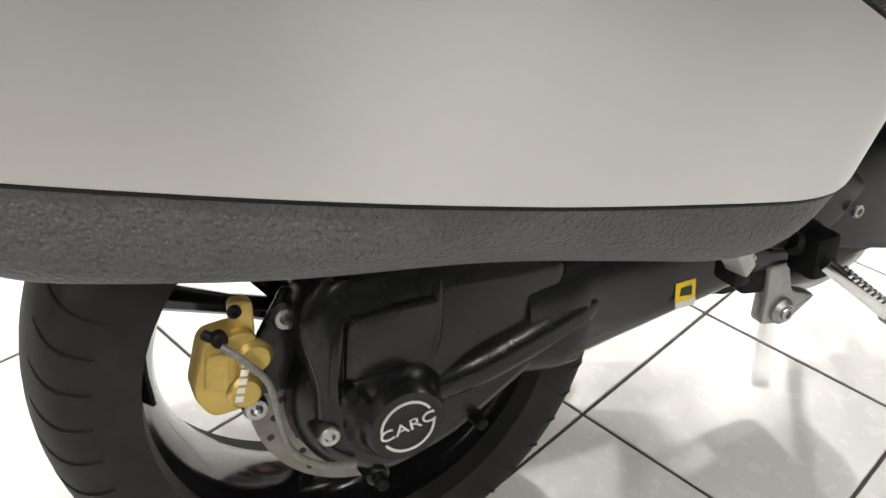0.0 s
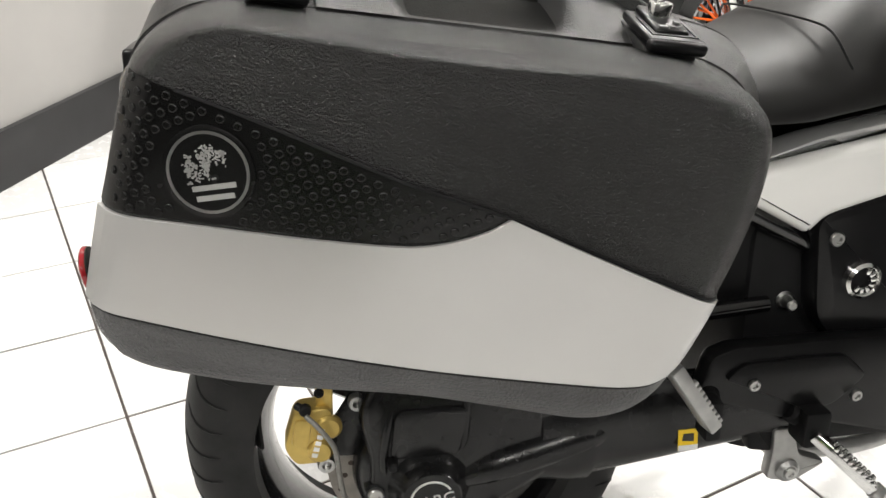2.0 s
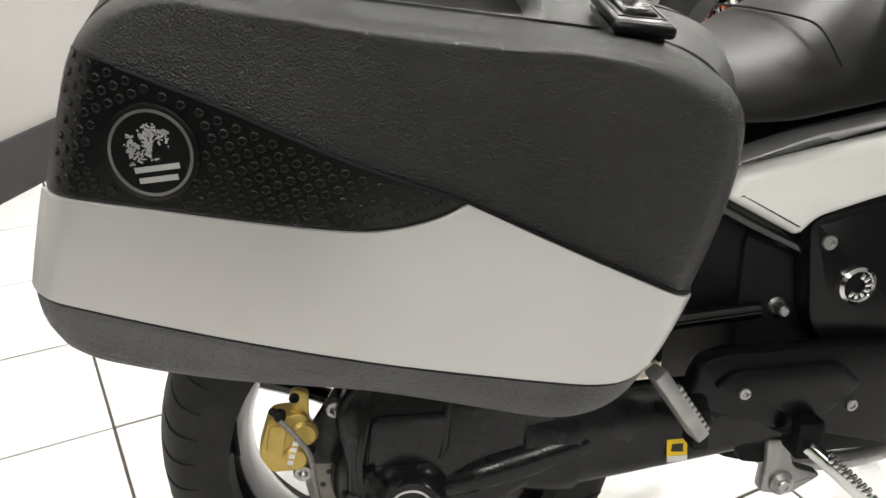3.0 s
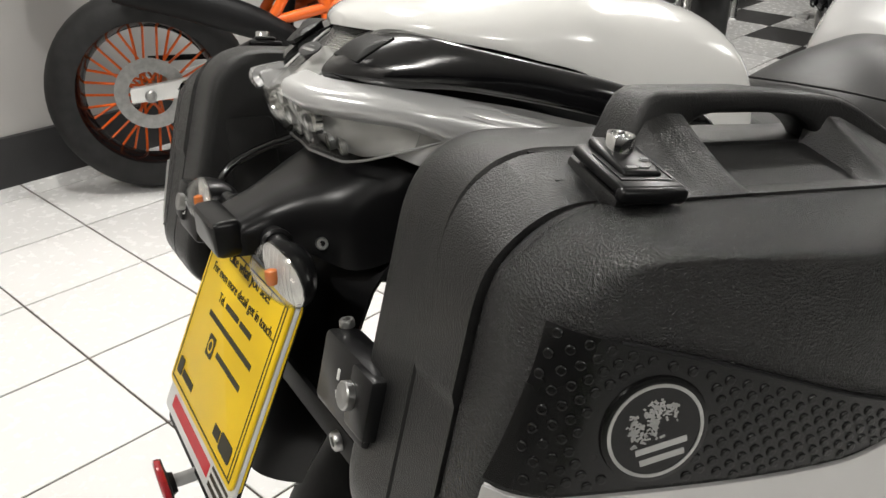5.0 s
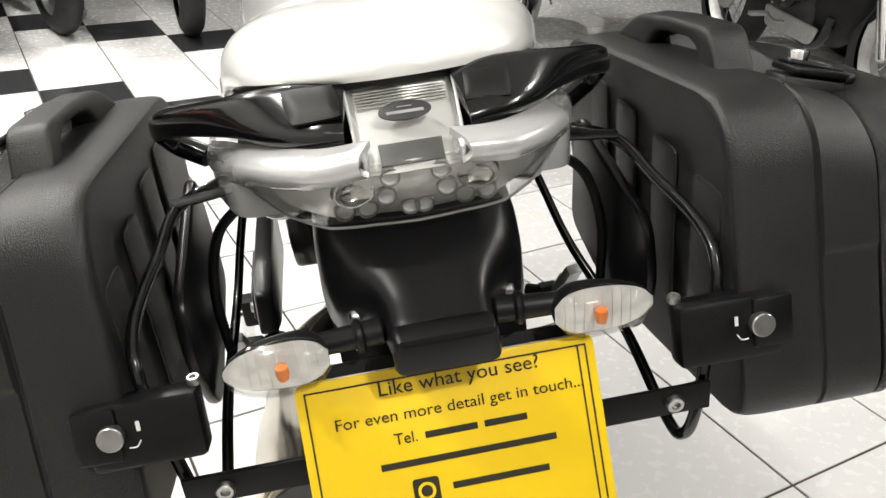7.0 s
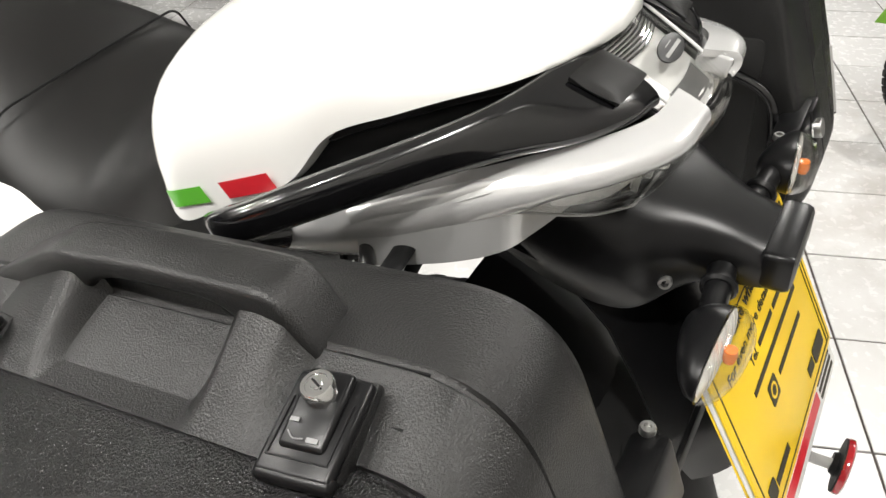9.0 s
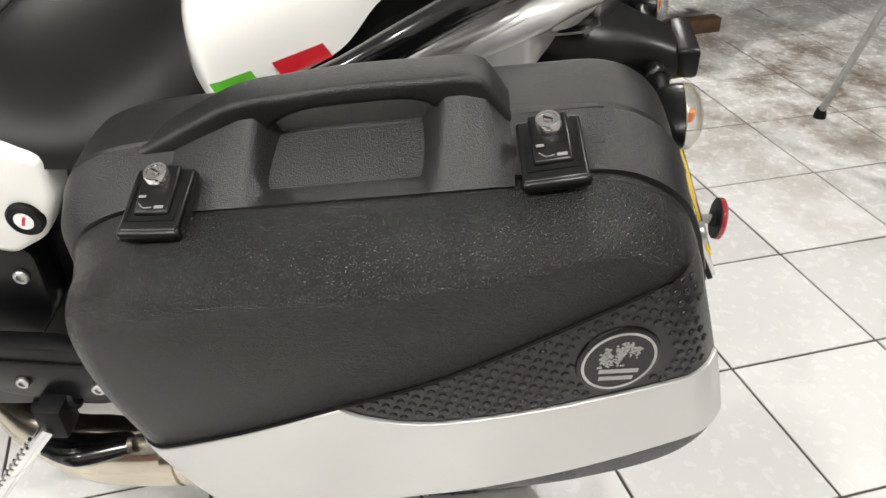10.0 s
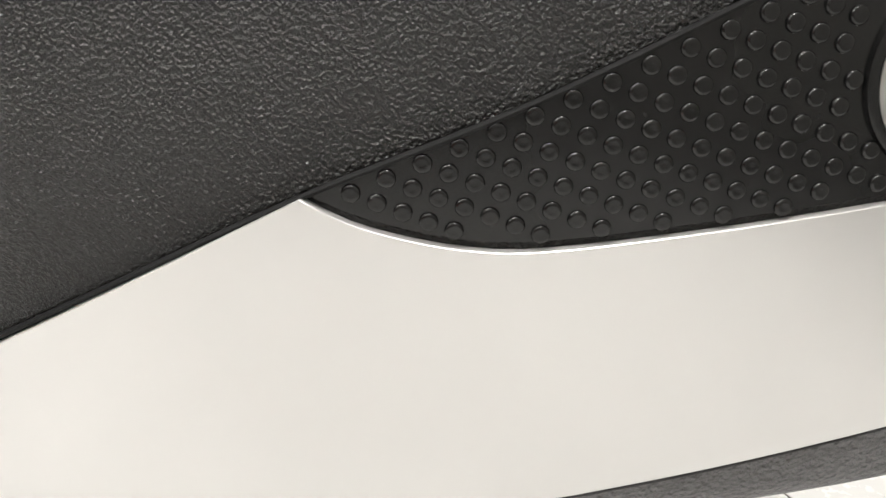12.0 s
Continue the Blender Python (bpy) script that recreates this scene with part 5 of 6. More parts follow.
# turn signals
for sx in (-1, 1):
    sec_b, sec_l, sec_c = [], [], []
    for t in np.linspace(0, 1, 13):
        x = CX + sx * (0.091 + 0.084 * t)
        hgt = 0.0228 * max(0.0, 1 - abs((t - 0.38) / (0.40 if t < 0.38 else 0.63)) ** 2.5) ** 0.52
        hgt = max(0.0012, hgt)
        zc, yc = 0.785 - 0.006 * t, -0.283 + 0.006 * t
        sec_b.append([(x, yc + 0.036 * (1 - 0.5 * t) * hgt / 0.0228 * math.sin(a), zc + hgt * math.cos(a)) for a in np.linspace(0, math.pi, 11)])
        sec_l.append([(x, yc - 0.021 * hgt / 0.0228 * math.sin(a), zc + hgt * math.cos(a)) for a in np.linspace(0, math.pi, 11)])
        sec_c.append([(x, yc - 0.0012 - 0.003 * (1 - abs(math.cos(a))) * hgt / 0.0228, zc + 0.94 * hgt * math.cos(a)) for a in np.linspace(0, math.pi, 11)])
    sig = part("turn_signal", loft(sec_b), M["black_plastic"], bike, "black-backed turn signal with clear lens", smooth=70)
    lens_bm = loft(sec_l, caps=False, closed=False)
    lens_bm.normal_update()
    bmesh.ops.solidify(lens_bm, geom=lens_bm.faces[:], thickness=0.0016)
    lo = part("signal_lens", lens_bm, M["lens"], sig, "clear ribbed lens", smooth=70)
    lo.visible_shadow = False
    part("signal_chamber", loft(sec_c, caps=False, closed=False), M["reflect"], sig, smooth=70)
    bc = Vector((CX + sx * 0.128, -0.2895, 0.783))
    part("signal_bulb", lathe([(0, -0.008), (0.004, -0.006), (0.0055, 0), (0.005, 0.006), (0, 0.008)], bc + Vector((0, 0, -0.002)), bc + Vector((0, 0, 1)), 16), M["amber"], sig, "amber bulb")
    for k in range(8):
        t = 0.10 + 0.095 * k
        x = CX + sx * (0.091 + 0.084 * t)
        hgt = 0.0228 * max(0.0, 1 - abs((t - 0.38) / (0.40 if t < 0.38 else 0.63)) ** 2.5) ** 0.52
        part("lens_rib", tube([(x, -0.283 + 0.006 * t - 0.0012 - 0.0034 * hgt / 0.0228 * math.sin(a), 0.785 - 0.006 * t + 0.9 * hgt * math.cos(a)) for a in np.linspace(0.3, 2.85, 7)], 0.0005, 5), M["reflect"], sig)
    part("signal_stem", join(rod((CX + sx * 0.045, -0.262, 0.786), (CX + sx * 0.105, -0.268, 0.786), 0.0115, 0.0095), rod((CX + sx * 0.062, -0.264, 0.786), (CX + sx * 0.070, -0.265, 0.786), 0.0145)), M["black_plastic"], sig)
    part("bolt", bolt((CX + sx * 0.0635, -0.2225, 0.777), (sx, -0.3, 0.2), 0.006, 0.008), M["steel"], bike)

# pannier rack
for sx in (-1, 1):
    q = lambda x, y, z: (CX + sx * x, y, z)
    rack = part("pannier_rack", tube([q(0.160, -0.01, 0.836), q(0.218, -0.056, 0.829), q(0.236, -0.125, 0.812), q(0.251, -0.195, 0.794), q(0.250, -0.236, 0.768), q(0.240, -0.248, 0.70), q(0.226, -0.262, 0.64), q(0.217, -0.258, 0.608), q(0.214, -0.225, 0.600), q(0.214, -0.10, 0.625), q(0.214, 0.10, 0.62), q(0.205, 0.20, 0.66), q(0.18, 0.26, 0.74)], 0.0058, 12), M["gloss"], bike, "gloss black pannier rack tube")
    part("rack_plate", slab(rounded([(-0.145, 0.700, 0.03), (-0.128, 0.764, 0.02), (0.10, 0.800, 0.03), (0.13, 0.640, 0.03), (-0.09, 0.600, 0.04)], 6), -0.012 * sx, 0.004, "x", CX + sx * 0.236), M["black_plastic"], rack, "black moulded rack plate")
    part("rack_arm", tube([q(0.105, -0.03, 0.842), q(0.160, -0.052, 0.838), q(0.222, -0.056, 0.832)], 0.009, 10, 6, (0, 0, 1), 0.45), M["matt"], rack)
    part("rack_bar", box(q(0.130, -0.268, 0.660), (0.21, 0.005, 0.030), 0.0015), M["matt"], bike, "flat black cross bar")
    part("bolt", bolt(q(0.200, -0.271, 0.660), (0, -1, 0), 0.0085, 0.006), M["steel"], bike)
    part("rack_stay", tube([q(0.150, -0.06, 0.83), q(0.19, -0.05, 0.79), q(0.21, -0.04, 0.72), q(0.214, -0.02, 0.63)], 0.0055, 10), M["matt"], rack)

# right side covers
part("side_panel", join(slab(rounded([(0.366, 0.634, 0.008), (0.374, 0.664, 0.01), (0.459, 0.690, 0.03), (0.62, 0.710, 0.02), (0.64, 0.645, 0.02), (0.55, 0.628, 0.02), (0.474, 0.607, 0.01), (0.452, 0.586, 0.006)], 5), 0.06, 0.012, "x", 0.105)), M["white"], bike, "white painted side panel", smooth=60)
part("panel_trim", slab(rounded([(0.374, 0.672, 0.004), (0.459, 0.697, 0.02), (0.63, 0.716, 0.01), (0.63, 0.730, 0.01), (0.459, 0.704, 0.02), (0.37, 0.676, 0.004)], 4), 0.05, 0.003, "x", 0.11), M["silverpaint"], bike)
cover = part("frame_cover", slab(rounded([(0.472, 0.595, 0.012), (0.486, 0.606, 0.012), (0.60, 0.628, 0.01), (0.64, 0.62, 0.01), (0.65, 0.42, 0.02), (0.524, 0.431, 0.02), (0.488, 0.467, 0.02)], 5), 0.05, 0.008, "x", 0.100), M["black_plastic"], bike, "black frame cover")
rc = Vector((0.150, 0.539, 0.519))
part("cover_ring", lathe([(0.0165, 0), (0.0165, 0.007), (0.0195, 0.011), (0.0235, 0.008), (0.0245, 0)], rc, rc + Vector((1, 0, 0)), 32), M["chrome"], cover, "chrome ring")
part("cover_recess", lathe([(0, 0.001), (0.0185, 0.001), (0.0185, 0.003)], rc, rc + Vector((1, 0, 0)), 24), M["matt"], cover)
part("recess_insert", join(*[box((0.155, 0.539 + 0.0125 * math.cos(a), 0.519 + 0.0125 * math.sin(a)), (0.008, 0.008, 0.005), 0.001, (math.degrees(a), 0, 0)) for a in np.linspace(-2.2, 1.2, 7)]), M["chrome"], cover)
part("bolt", bolt((0.149, 0.498, 0.574), (1, 0, 0), 0.0095, 0.006), M["steel"], cover)
part("bolt", join(rod((0.108, 0.464, 0.481), (0.118, 0.464, 0.481), 0.012), rod((0.118, 0.464, 0.481), (0.136, 0.464, 0.481), 0.0075)), M["steel"], bike)
part("frame_rail", tube([(0.115, 0.26, 0.69), (0.12, 0.38, 0.615), (0.12, 0.50, 0.55)], 0.013, 12), M["gloss"], bike)
part("lower_rail", tube([(0.11, 0.20, 0.455), (0.115, 0.33, 0.47), (0.115, 0.44, 0.478)], 0.011, 12), M["gloss"], bike)
guard = part("heel_guard", slab(rounded([(0.330, 0.396, 0.01), (0.340, 0.442, 0.012), (0.37, 0.453, 0.01), (0.56, 0.452, 0.02), (0.66, 0.44, 0.02), (0.67, 0.29, 0.03), (0.50, 0.335, 0.02), (0.454, 0.343, 0.01), (0.349, 0.380, 0.01)], 5), 0.030, 0.007, "x", 0.148), M["black_plastic"], bike, "black heel guard")
part("guard_plate", slab(rounded([(0.358, 0.414, 0.008), (0.380, 0.434, 0.01), (0.515, 0.434, 0.01), (0.546, 0.404, 0.01), (0.505, 0.365, 0.01), (0.470, 0.362, 0.008)], 5), 0.010, 0.003, "x", 0.176), M["black_plastic"], guard)
for p in ((0.187, 0.394, 0.406), (0.187, 0.533, 0.378)):
    part("bolt", bolt(p, (1, 0, 0), 0.0078, 0.005), M["steel"], guard)


def peg(a, b, name, w, mat, teeth=6):
    a, b = Vector(a), Vector(b)
    m = frame_to(a, b)
    L = (b - a).length
    body = box((0, 0, L / 2), (w, w * 0.7, L), 0.003)
    bm = join(body, *[box((s * w * 0.34, w * 0.36, L * (0.30 + 0.62 * k / teeth)), (w * 0.28, 0.006, L * 0.05), 0.001) for k in range(teeth + 1) for s in (-1, 1)])
    return part(name, moved(bm, m), mat, bike)


tagged(peg((0.208, 0.470, 0.342), (0.247, 0.535, 0.2815), "footpeg", 0.021, M["chrome"], 8), "silver ribbed footpeg")
part("peg_mount", join(box((0.19, 0.475, 0.345), (0.04, 0.035, 0.05), 0.006), rod((0.18, 0.45, 0.36), (0.18, 0.50, 0.33), 0.014)), M["matt"], bike)
part("peg_tip", rod((0.246, 0.533, 0.283), (0.2525, 0.5445, 0.2725), 0.011), M["steel"], bike)
tagged(peg((0.262, 0.250, 0.486), (0.248, 0.312, 0.396), "passenger_footpeg", 0.024, M["alu"], 8), "folded silver passenger footpeg")
part("peg_mount", join(box((0.235, 0.315, 0.40), (0.03, 0.02, 0.05), 0.004), rod((0.20, 0.33, 0.41), (0.245, 0.315, 0.405), 0.012)), M["matt"], bike)
part("stand_bracket", join(slab(rounded([(0.448, 0.320, 0.006), (0.476, 0.320, 0.006), (0.488, 0.278, 0.008), (0.530, 0.262, 0.01), (0.486, 0.236, 0.01), (0.446, 0.244, 0.008), (0.450, 0.289, 0.008)], 5), 0.020, 0.004, "x", 0.142), rod((0.150, 0.472, 0.258), (0.172, 0.472, 0.258), 0.016, seg=24)), M["alu"], bike, "cast aluminium stand bracket")
part("bolt", bolt((0.171, 0.472, 0.258), (1, 0, 0), 0.009, 0.004), M["steel"], bike)
part("stand_plate", slab(rounded([(0.412, 0.335, 0.006), (0.452, 0.335, 0.006), (0.452, 0.282, 0.006), (0.418, 0.288, 0.006)], 4), 0.02, 0.004, "x", 0.135), M["matt"], bike)
part("side_stand", tube([(0.115, 0.50, 0.255), (0.09, 0.62, 0.232), (0.03, 0.76, 0.215), (-0.10, 0.86, 0.16)], 0.013, 12), M["alu"], bike)
part("stand_leg", tube([(-0.10, 0.80, 0.19), (-0.19, 0.86, 0.05), (-0.225, 0.88, -0.022)], 0.014, 12), M["matt"], bike)
part("stand_foot", box((-0.228, 0.885, -0.028), (0.06, 0.07, 0.010), 0.003, (0, 8, 0)), M["matt"], bike)

# left side covers, pegs and exhaust
part("side_panel", slab(rounded([(0.362, 0.744, 0.01), (0.364, 0.692, 0.01), (0.392, 0.636, 0.01), (0.431, 0.612, 0.01), (0.52, 0.628, 0.02), (0.63, 0.650, 0.02), (0.64, 0.72, 0.02), (0.52, 0.755, 0.03), (0.43, 0.762, 0.03)], 5), 0.05, 0.010, "x", -0.190), M["white"], bike, "white painted side panel with a seat lock", smooth=60)
kc = Vector((-0.188, 0.402, 0.668))
lock_ob = part("seat_lock", lathe([(0, 0), (0.021, 0), (0.021, 0.006), (0.018, 0.009), (0.013, 0.007), (0, 0.007)], kc, kc + Vector((-1, 0, 0)), 28), M["matt"], bike, "black rimmed key lock")
part("lock_face", lathe([(0, 0.0068), (0.011, 0.0068), (0.011, 0.0085), (0, 0.0088)], kc, kc + Vector((-1, 0, 0)), 24), M["chrome"], lock_ob)
part("lock_slot", box((-0.1972, 0.402, 0.668), (0.001, 0.003, 0.011), 0, (20, 0, 0)), M["red"], lock_ob)
part("frame_cover", slab(rounded([(0.43, 0.60, 0.02), (0.66, 0.63, 0.02), (0.66, 0.44, 0.02), (0.47, 0.44, 0.02), (0.43, 0.5, 0.02)], 5), 0.05, 0.008, "x", -0.165), M["black_plastic"], bike)
part("bolt", bolt((-0.166, 0.452, 0.560), (-1, 0, 0), 0.010, 0.006), M["steel"], bike)
guard = part("heel_guard", slab(rounded([(0.300, 0.430, 0.01), (0.326, 0.488, 0.012), (0.412, 0.503, 0.02), (0.66, 0.50, 0.02), (0.66, 0.38, 0.03), (0.445, 0.40, 0.01), (0.370, 0.402, 0.01)], 5), 0.030, 0.007, "x", -0.228), M["black_plastic"], bike, "black heel guard")
part("guard_plate", slab(rounded([(0.330, 0.440, 0.01), (0.360, 0.478, 0.01), (0.50, 0.482, 0.02), (0.52, 0.435, 0.02), (0.42, 0.415, 0.01)], 5), 0.008, 0.003, "x", -0.235), M["black_plastic"], guard)
for p in ((-0.236, 0.364, 0.446), (-0.236, 0.455, 0.452)):
    part("bolt", bolt(p, (-1, 0, 0), 0.0085, 0.005), M["steel"], guard)
tagged(peg((-0.262, 0.428, 0.402), (-0.280, 0.522, 0.280), "footpeg", 0.021, M["chrome"], 8), "silver ribbed footpeg")
part("peg_mount", join(box((-0.245, 0.425, 0.405), (0.04, 0.035, 0.05), 0.006), rod((-0.23, 0.40, 0.42), (-0.23, 0.46, 0.39), 0.014)), M["matt"], bike)
tagged(peg((-0.255, 0.240, 0.475), (-0.255, 0.300, 0.395), "passenger_footpeg", 0.024, M["alu"], 8), "folded silver passenger footpeg")
part("peg_mount", join(box((-0.240, 0.305, 0.40), (0.03, 0.02, 0.05), 0.004), rod((-0.20, 0.32, 0.41), (-0.25, 0.305, 0.405), 0.012)), M["matt"], bike)
exh = part("exhaust", tube([(-0.10, 0.62, 0.25), (-0.165, 0.52, 0.262), (-0.195, 0.42, 0.268), (-0.200, 0.30, 0.285), (-0.195, 0.16, 0.335), (-0.180, 0.02, 0.395), (-0.165, -0.10, 0.44), (-0.163, -0.125, 0.45)], [0.025, 0.032, 0.044, 0.046, 0.052, 0.056, 0.056, 0.050], 24, 8, (0, 0, 1), 1.15), M["exhaust"], bike, "heat-tinted steel exhaust silencer", smooth=70)
part("exhaust_guard", tube([(-0.222, 0.47, 0.312), (-0.235, 0.42, 0.318), (-0.225, 0.36, 0.325)], [0.02, 0.026, 0.018], 12, 8, (0, 0, 1), 0.6), M["gloss"], exh)
part("exhaust_clamp", lathe([(0.046, -0.008), (0.0495, -0.008), (0.0495, 0.008), (0.046, 0.008), (0.046, -0.008)], (-0.1995, 0.31, 0.283), (-0.199, 0.41, 0.270), 28), M["exhaust"], exh)
part("exhaust_end", lathe([(0, -0.01), (0.028, -0.01), (0.03, 0), (0.048, 0.002), (0.05, -0.006)], (-0.163, -0.126, 0.451), (-0.162, -0.226, 0.488), 28), M["smoke"], exh)

# ---- other motorcycles in the showroom ----
def spoke_wheel(parent, c, r, half, mat_spoke, knobby=False, disc=0.0, cast=False, deep_rim=False):
    """A wire-spoked or cast wheel across the x axis at c."""
    c = Vector(c)
    a0 = c - Vector((1, 0, 0))
    rim_r = r - 0.095
    sec = [(rim_r + (r - rim_r) * math.sin(t) ** 0.65, 1 - half * math.cos(t)) for t in np.linspace(0, math.pi, 15)]
    tyre = part("tyre", lathe(sec, a0, c, 56), M["rubber"], parent, "black knobbly tyre" if knobby else "black road tyre")
    if knobby:
        bm = bmesh.new()
        for k in range(54):
            for off in (-0.75, -0.25, 0.25, 0.75):
                a = 2 * math.pi * (k + (0.5 if abs(off) > 0.5 else 0)) / 54
                rr = r - 0.02 * abs(off) ** 2 * 1.6 + 0.004
                p = c + Vector((off * half * 0.9, rr * math.cos(a), rr * math.sin(a)))
                bm = join(bm, box(p, (half * 0.34, 0.02, 0.020), 0, (math.degrees(a) - 90, 0, 0)))
        tagged(part("knobs", bm, M["rubber"], tyre), kind="stuff")
    deep = 0.055 if mat_spoke is M["orange"] and deep_rim else 0.0
    part("rim", lathe([(rim_r + 0.006, 1 - half * 0.62), (rim_r + 0.008, 1 - half * 0.55), (rim_r - 0.014, 1 - half * 0.2), (rim_r - 0.014, 1 + half * 0.2), (rim_r + 0.008, 1 + half * 0.55), (rim_r + 0.006, 1 + half * 0.62), (rim_r - 0.008 - deep, 1 + half * 0.4), (rim_r - 0.022 - deep, 1), (rim_r - 0.008 - deep, 1 - half * 0.4), (rim_r + 0.006, 1 - half * 0.62)], a0, c, 56), M["gloss"] if not cast and mat_spoke is M["orange"] else M["alu"], parent)
    part("hub", lathe([(0, 0.94), (0.03, 0.94), (0.03, 0.955), (0.022, 0.96), (0.022, 1.04), (0.03, 1.045), (0.03, 1.06), (0, 1.06)], a0, c, 20), M["alu"], parent)
    bm = bmesh.new()
    if cast:
        for k in range(6):
            a = 2 * math.pi * k / 6
            p1 = c + Vector((0, rim_r * math.cos(a), rim_r * math.sin(a)))
            bm = join(bm, tube([c, (c + p1) / 2, p1], [0.02, 0.014, 0.016], 8, 4))
    else:
        for k in range(32):
            a = 2 * math.pi * k / 32
            b = a + (0.75 if k % 4 < 2 else -0.75)
            sx = 0.035 if k % 2 else -0.035
            p0 = c + Vector((sx, 0.028 * math.cos(b), 0.028 * math.sin(b)))
            p1 = c + Vector((0, (rim_r - 0.012) * math.cos(a), (rim_r - 0.012) * math.sin(a)))
            bm = join(bm, rod(p0, p1, 0.0042 if mat_spoke is M["orange"] else 0.002, seg=5, edge=0))
    tagged(part("spokes", bm, mat_spoke, parent), kind="stuff")
    if disc:
        part("brake_disc", lathe([(disc * 0.62, 1.055), (disc, 1.055), (disc, 1.06), (disc * 0.62, 1.06), (disc * 0.62, 1.055)], a0, c, 36), M["steel"], parent)


def other_bike(rear, front, label, accent, frame_mat, spoke_mat, knobby=False, cast=False, r=0.315, half=0.065, fork=True, lean=0.0, plastics=True, tall=0.95):
    rear, front = Vector((*rear, 0)), Vector((*front, 0))
    base = (front - rear).length
    ang = math.degrees(math.atan2(front.y - rear.y, front.x - rear.x)) - 90
    t = thing("motorcycle", pose(*rear, 0, 0, ang) @ pose(0, 0, 0, 0, lean, 0), label, "motorcycle", "parked motorcycles")
    spoke_wheel(t, (0, 0, r), r, half * 1.15, spoke_mat, knobby, 0.11, cast)
    spoke_wheel(t, (0, base, r), r, half, spoke_mat, knobby, 0.0 if spoke_mat is M["orange"] else 0.12, cast, True)
    for sx in (-1, 1):
        arm = loft([[(sx * (0.075 + 0.018 * a), y, z + h * b) for a, b in ((-1, -1), (1, -1), (1, 1), (-1, 1))] for y, z, h in ((-0.06, r, 0.022), (0.10, r + 0.015, 0.028), (0.40, r + 0.07, 0.045), (0.58, r + 0.09, 0.05))])
        bmesh.ops.bevel(arm, geom=arm.edges[:], offset=0.006, segments=2, profile=0.5, affect="EDGES")
        sw = part("swingarm", arm, M["whiteplate"] if frame_mat is M["orange"] else M["alu"], t)
        if frame_mat is M["orange"]:
            for k in range(5):
                part("swingarm_web", slab([(0.08 + 0.07 * k, r + 0.012 + 0.012 * k), (0.115 + 0.07 * k, r + 0.018 + 0.012 * k), (0.135 + 0.07 * k, r + 0.045 + 0.012 * k), (0.10 + 0.07 * k, r + 0.038 + 0.012 * k)], sx * 0.004, 0, "x", sx * 0.0925), M["ink"], sw)
        part("axle_nut", rod((sx * 0.09, 0, r), (sx * 0.115, 0, r), 0.018), M["steel"], t)
        if fork:
            part("fork_leg", join(rod((sx * 0.095, base, r), (sx * 0.095, base - 0.14, r + 0.38), 0.027), rod((sx * 0.095, base - 0.14, r + 0.38), (sx * 0.095, base - 0.26, r + 0.72), 0.021)), M["chrome"] if not knobby else M["alu"], t, "bright fork leg")
        if frame_mat is M["orange"]:
            net = ([(0.38, 0.52), (0.47, 0.455), (0.53, 0.44)], [(0.38, 0.52), (0.55, 0.555), (0.76, 0.61), (1.06, 0.78)], [(0.38, 0.52), (0.44, 0.62), (0.48, 0.76)], [(0.53, 0.44), (0.555, 0.555), (0.50, 0.66), (0.47, 0.76)], [(0.44, 0.62), (0.62, 0.70), (1.06, 0.82)], [(0.555, 0.555), (0.62, 0.70)], [(0.76, 0.61), (0.78, 0.73)])
            for line in net:
                part("frame_tube", tube([(sx * (0.135 - 0.05 * max(0.0, y - 0.5)), y, z) for y, z in line], 0.017, 10, 6), frame_mat, t)
        for p in () if frame_mat is M["orange"] else ([(sx * 0.11, 0.50, r + 0.08), (sx * 0.13, 0.62, r + 0.34), (sx * 0.10, base - 0.32, tall - 0.10)], [(sx * 0.12, 0.52, r + 0.10), (sx * 0.14, 0.84, r + 0.14), (sx * 0.09, base - 0.34, tall - 0.16)], [(sx * 0.13, 0.62, r + 0.34), (sx * 0.14, 0.84, r + 0.14)], [(sx * 0.12, 0.60, r + 0.32), (sx * 0.10, 0.10, tall - 0.12)]):
            part("frame_tube", tube(p, 0.016, 10, 6), frame_mat, t)
        part("footpeg", box((sx * 0.19, 0.58, r), (0.09, 0.03, 0.018), 0.004), M["alu"], t)
    part("engine", join(box((0, 0.70, r + 0.10), (0.25, 0.36, 0.28), 0.03), rod((-0.165, 0.66, r + 0.145), (0.165, 0.66, r + 0.145), 0.10, seg=28), rod((0, 0.86, r + 0.16), (0, 0.94, r + 0.40), 0.075), box((0, 0.9, r + 0.30), (0.17, 0.15, 0.16), 0.02)), M["cast"], t, "black engine")
    for sx in (-1, 1):
        hub = Vector((sx * 0.163, 0.66, r + 0.145))
        cover = part("clutch_cover", lathe([(0, 0), (0.086, 0), (0.088, 0.006), (0.078, 0.018), (0.055, 0.024), (0, 0.024)], hub, hub + Vector((sx, 0, 0)), 28), M["matt"], t, "round black clutch cover")
        part("engine_mark", box((sx * 0.1878, 0.66, r + 0.130), (0.002, 0.07, 0.010), 0), frame_mat, cover)
        for k in range(6):
            a = math.pi * k / 3 + 0.3
            part("bolt", bolt(hub + Vector((sx * 0.008, 0.083 * math.cos(a), 0.083 * math.sin(a))), (sx, 0, 0), 0.007, 0.006), M["steel"], cover)
        part("sump", slab(rounded([(0.54, r - 0.055, 0.02), (0.90, r - 0.055, 0.03), (0.94, r + 0.02, 0.02), (0.52, r + 0.03, 0.02)], 4), sx * 0.014, 0.004, "x", sx * 0.120), M["alu"], t)
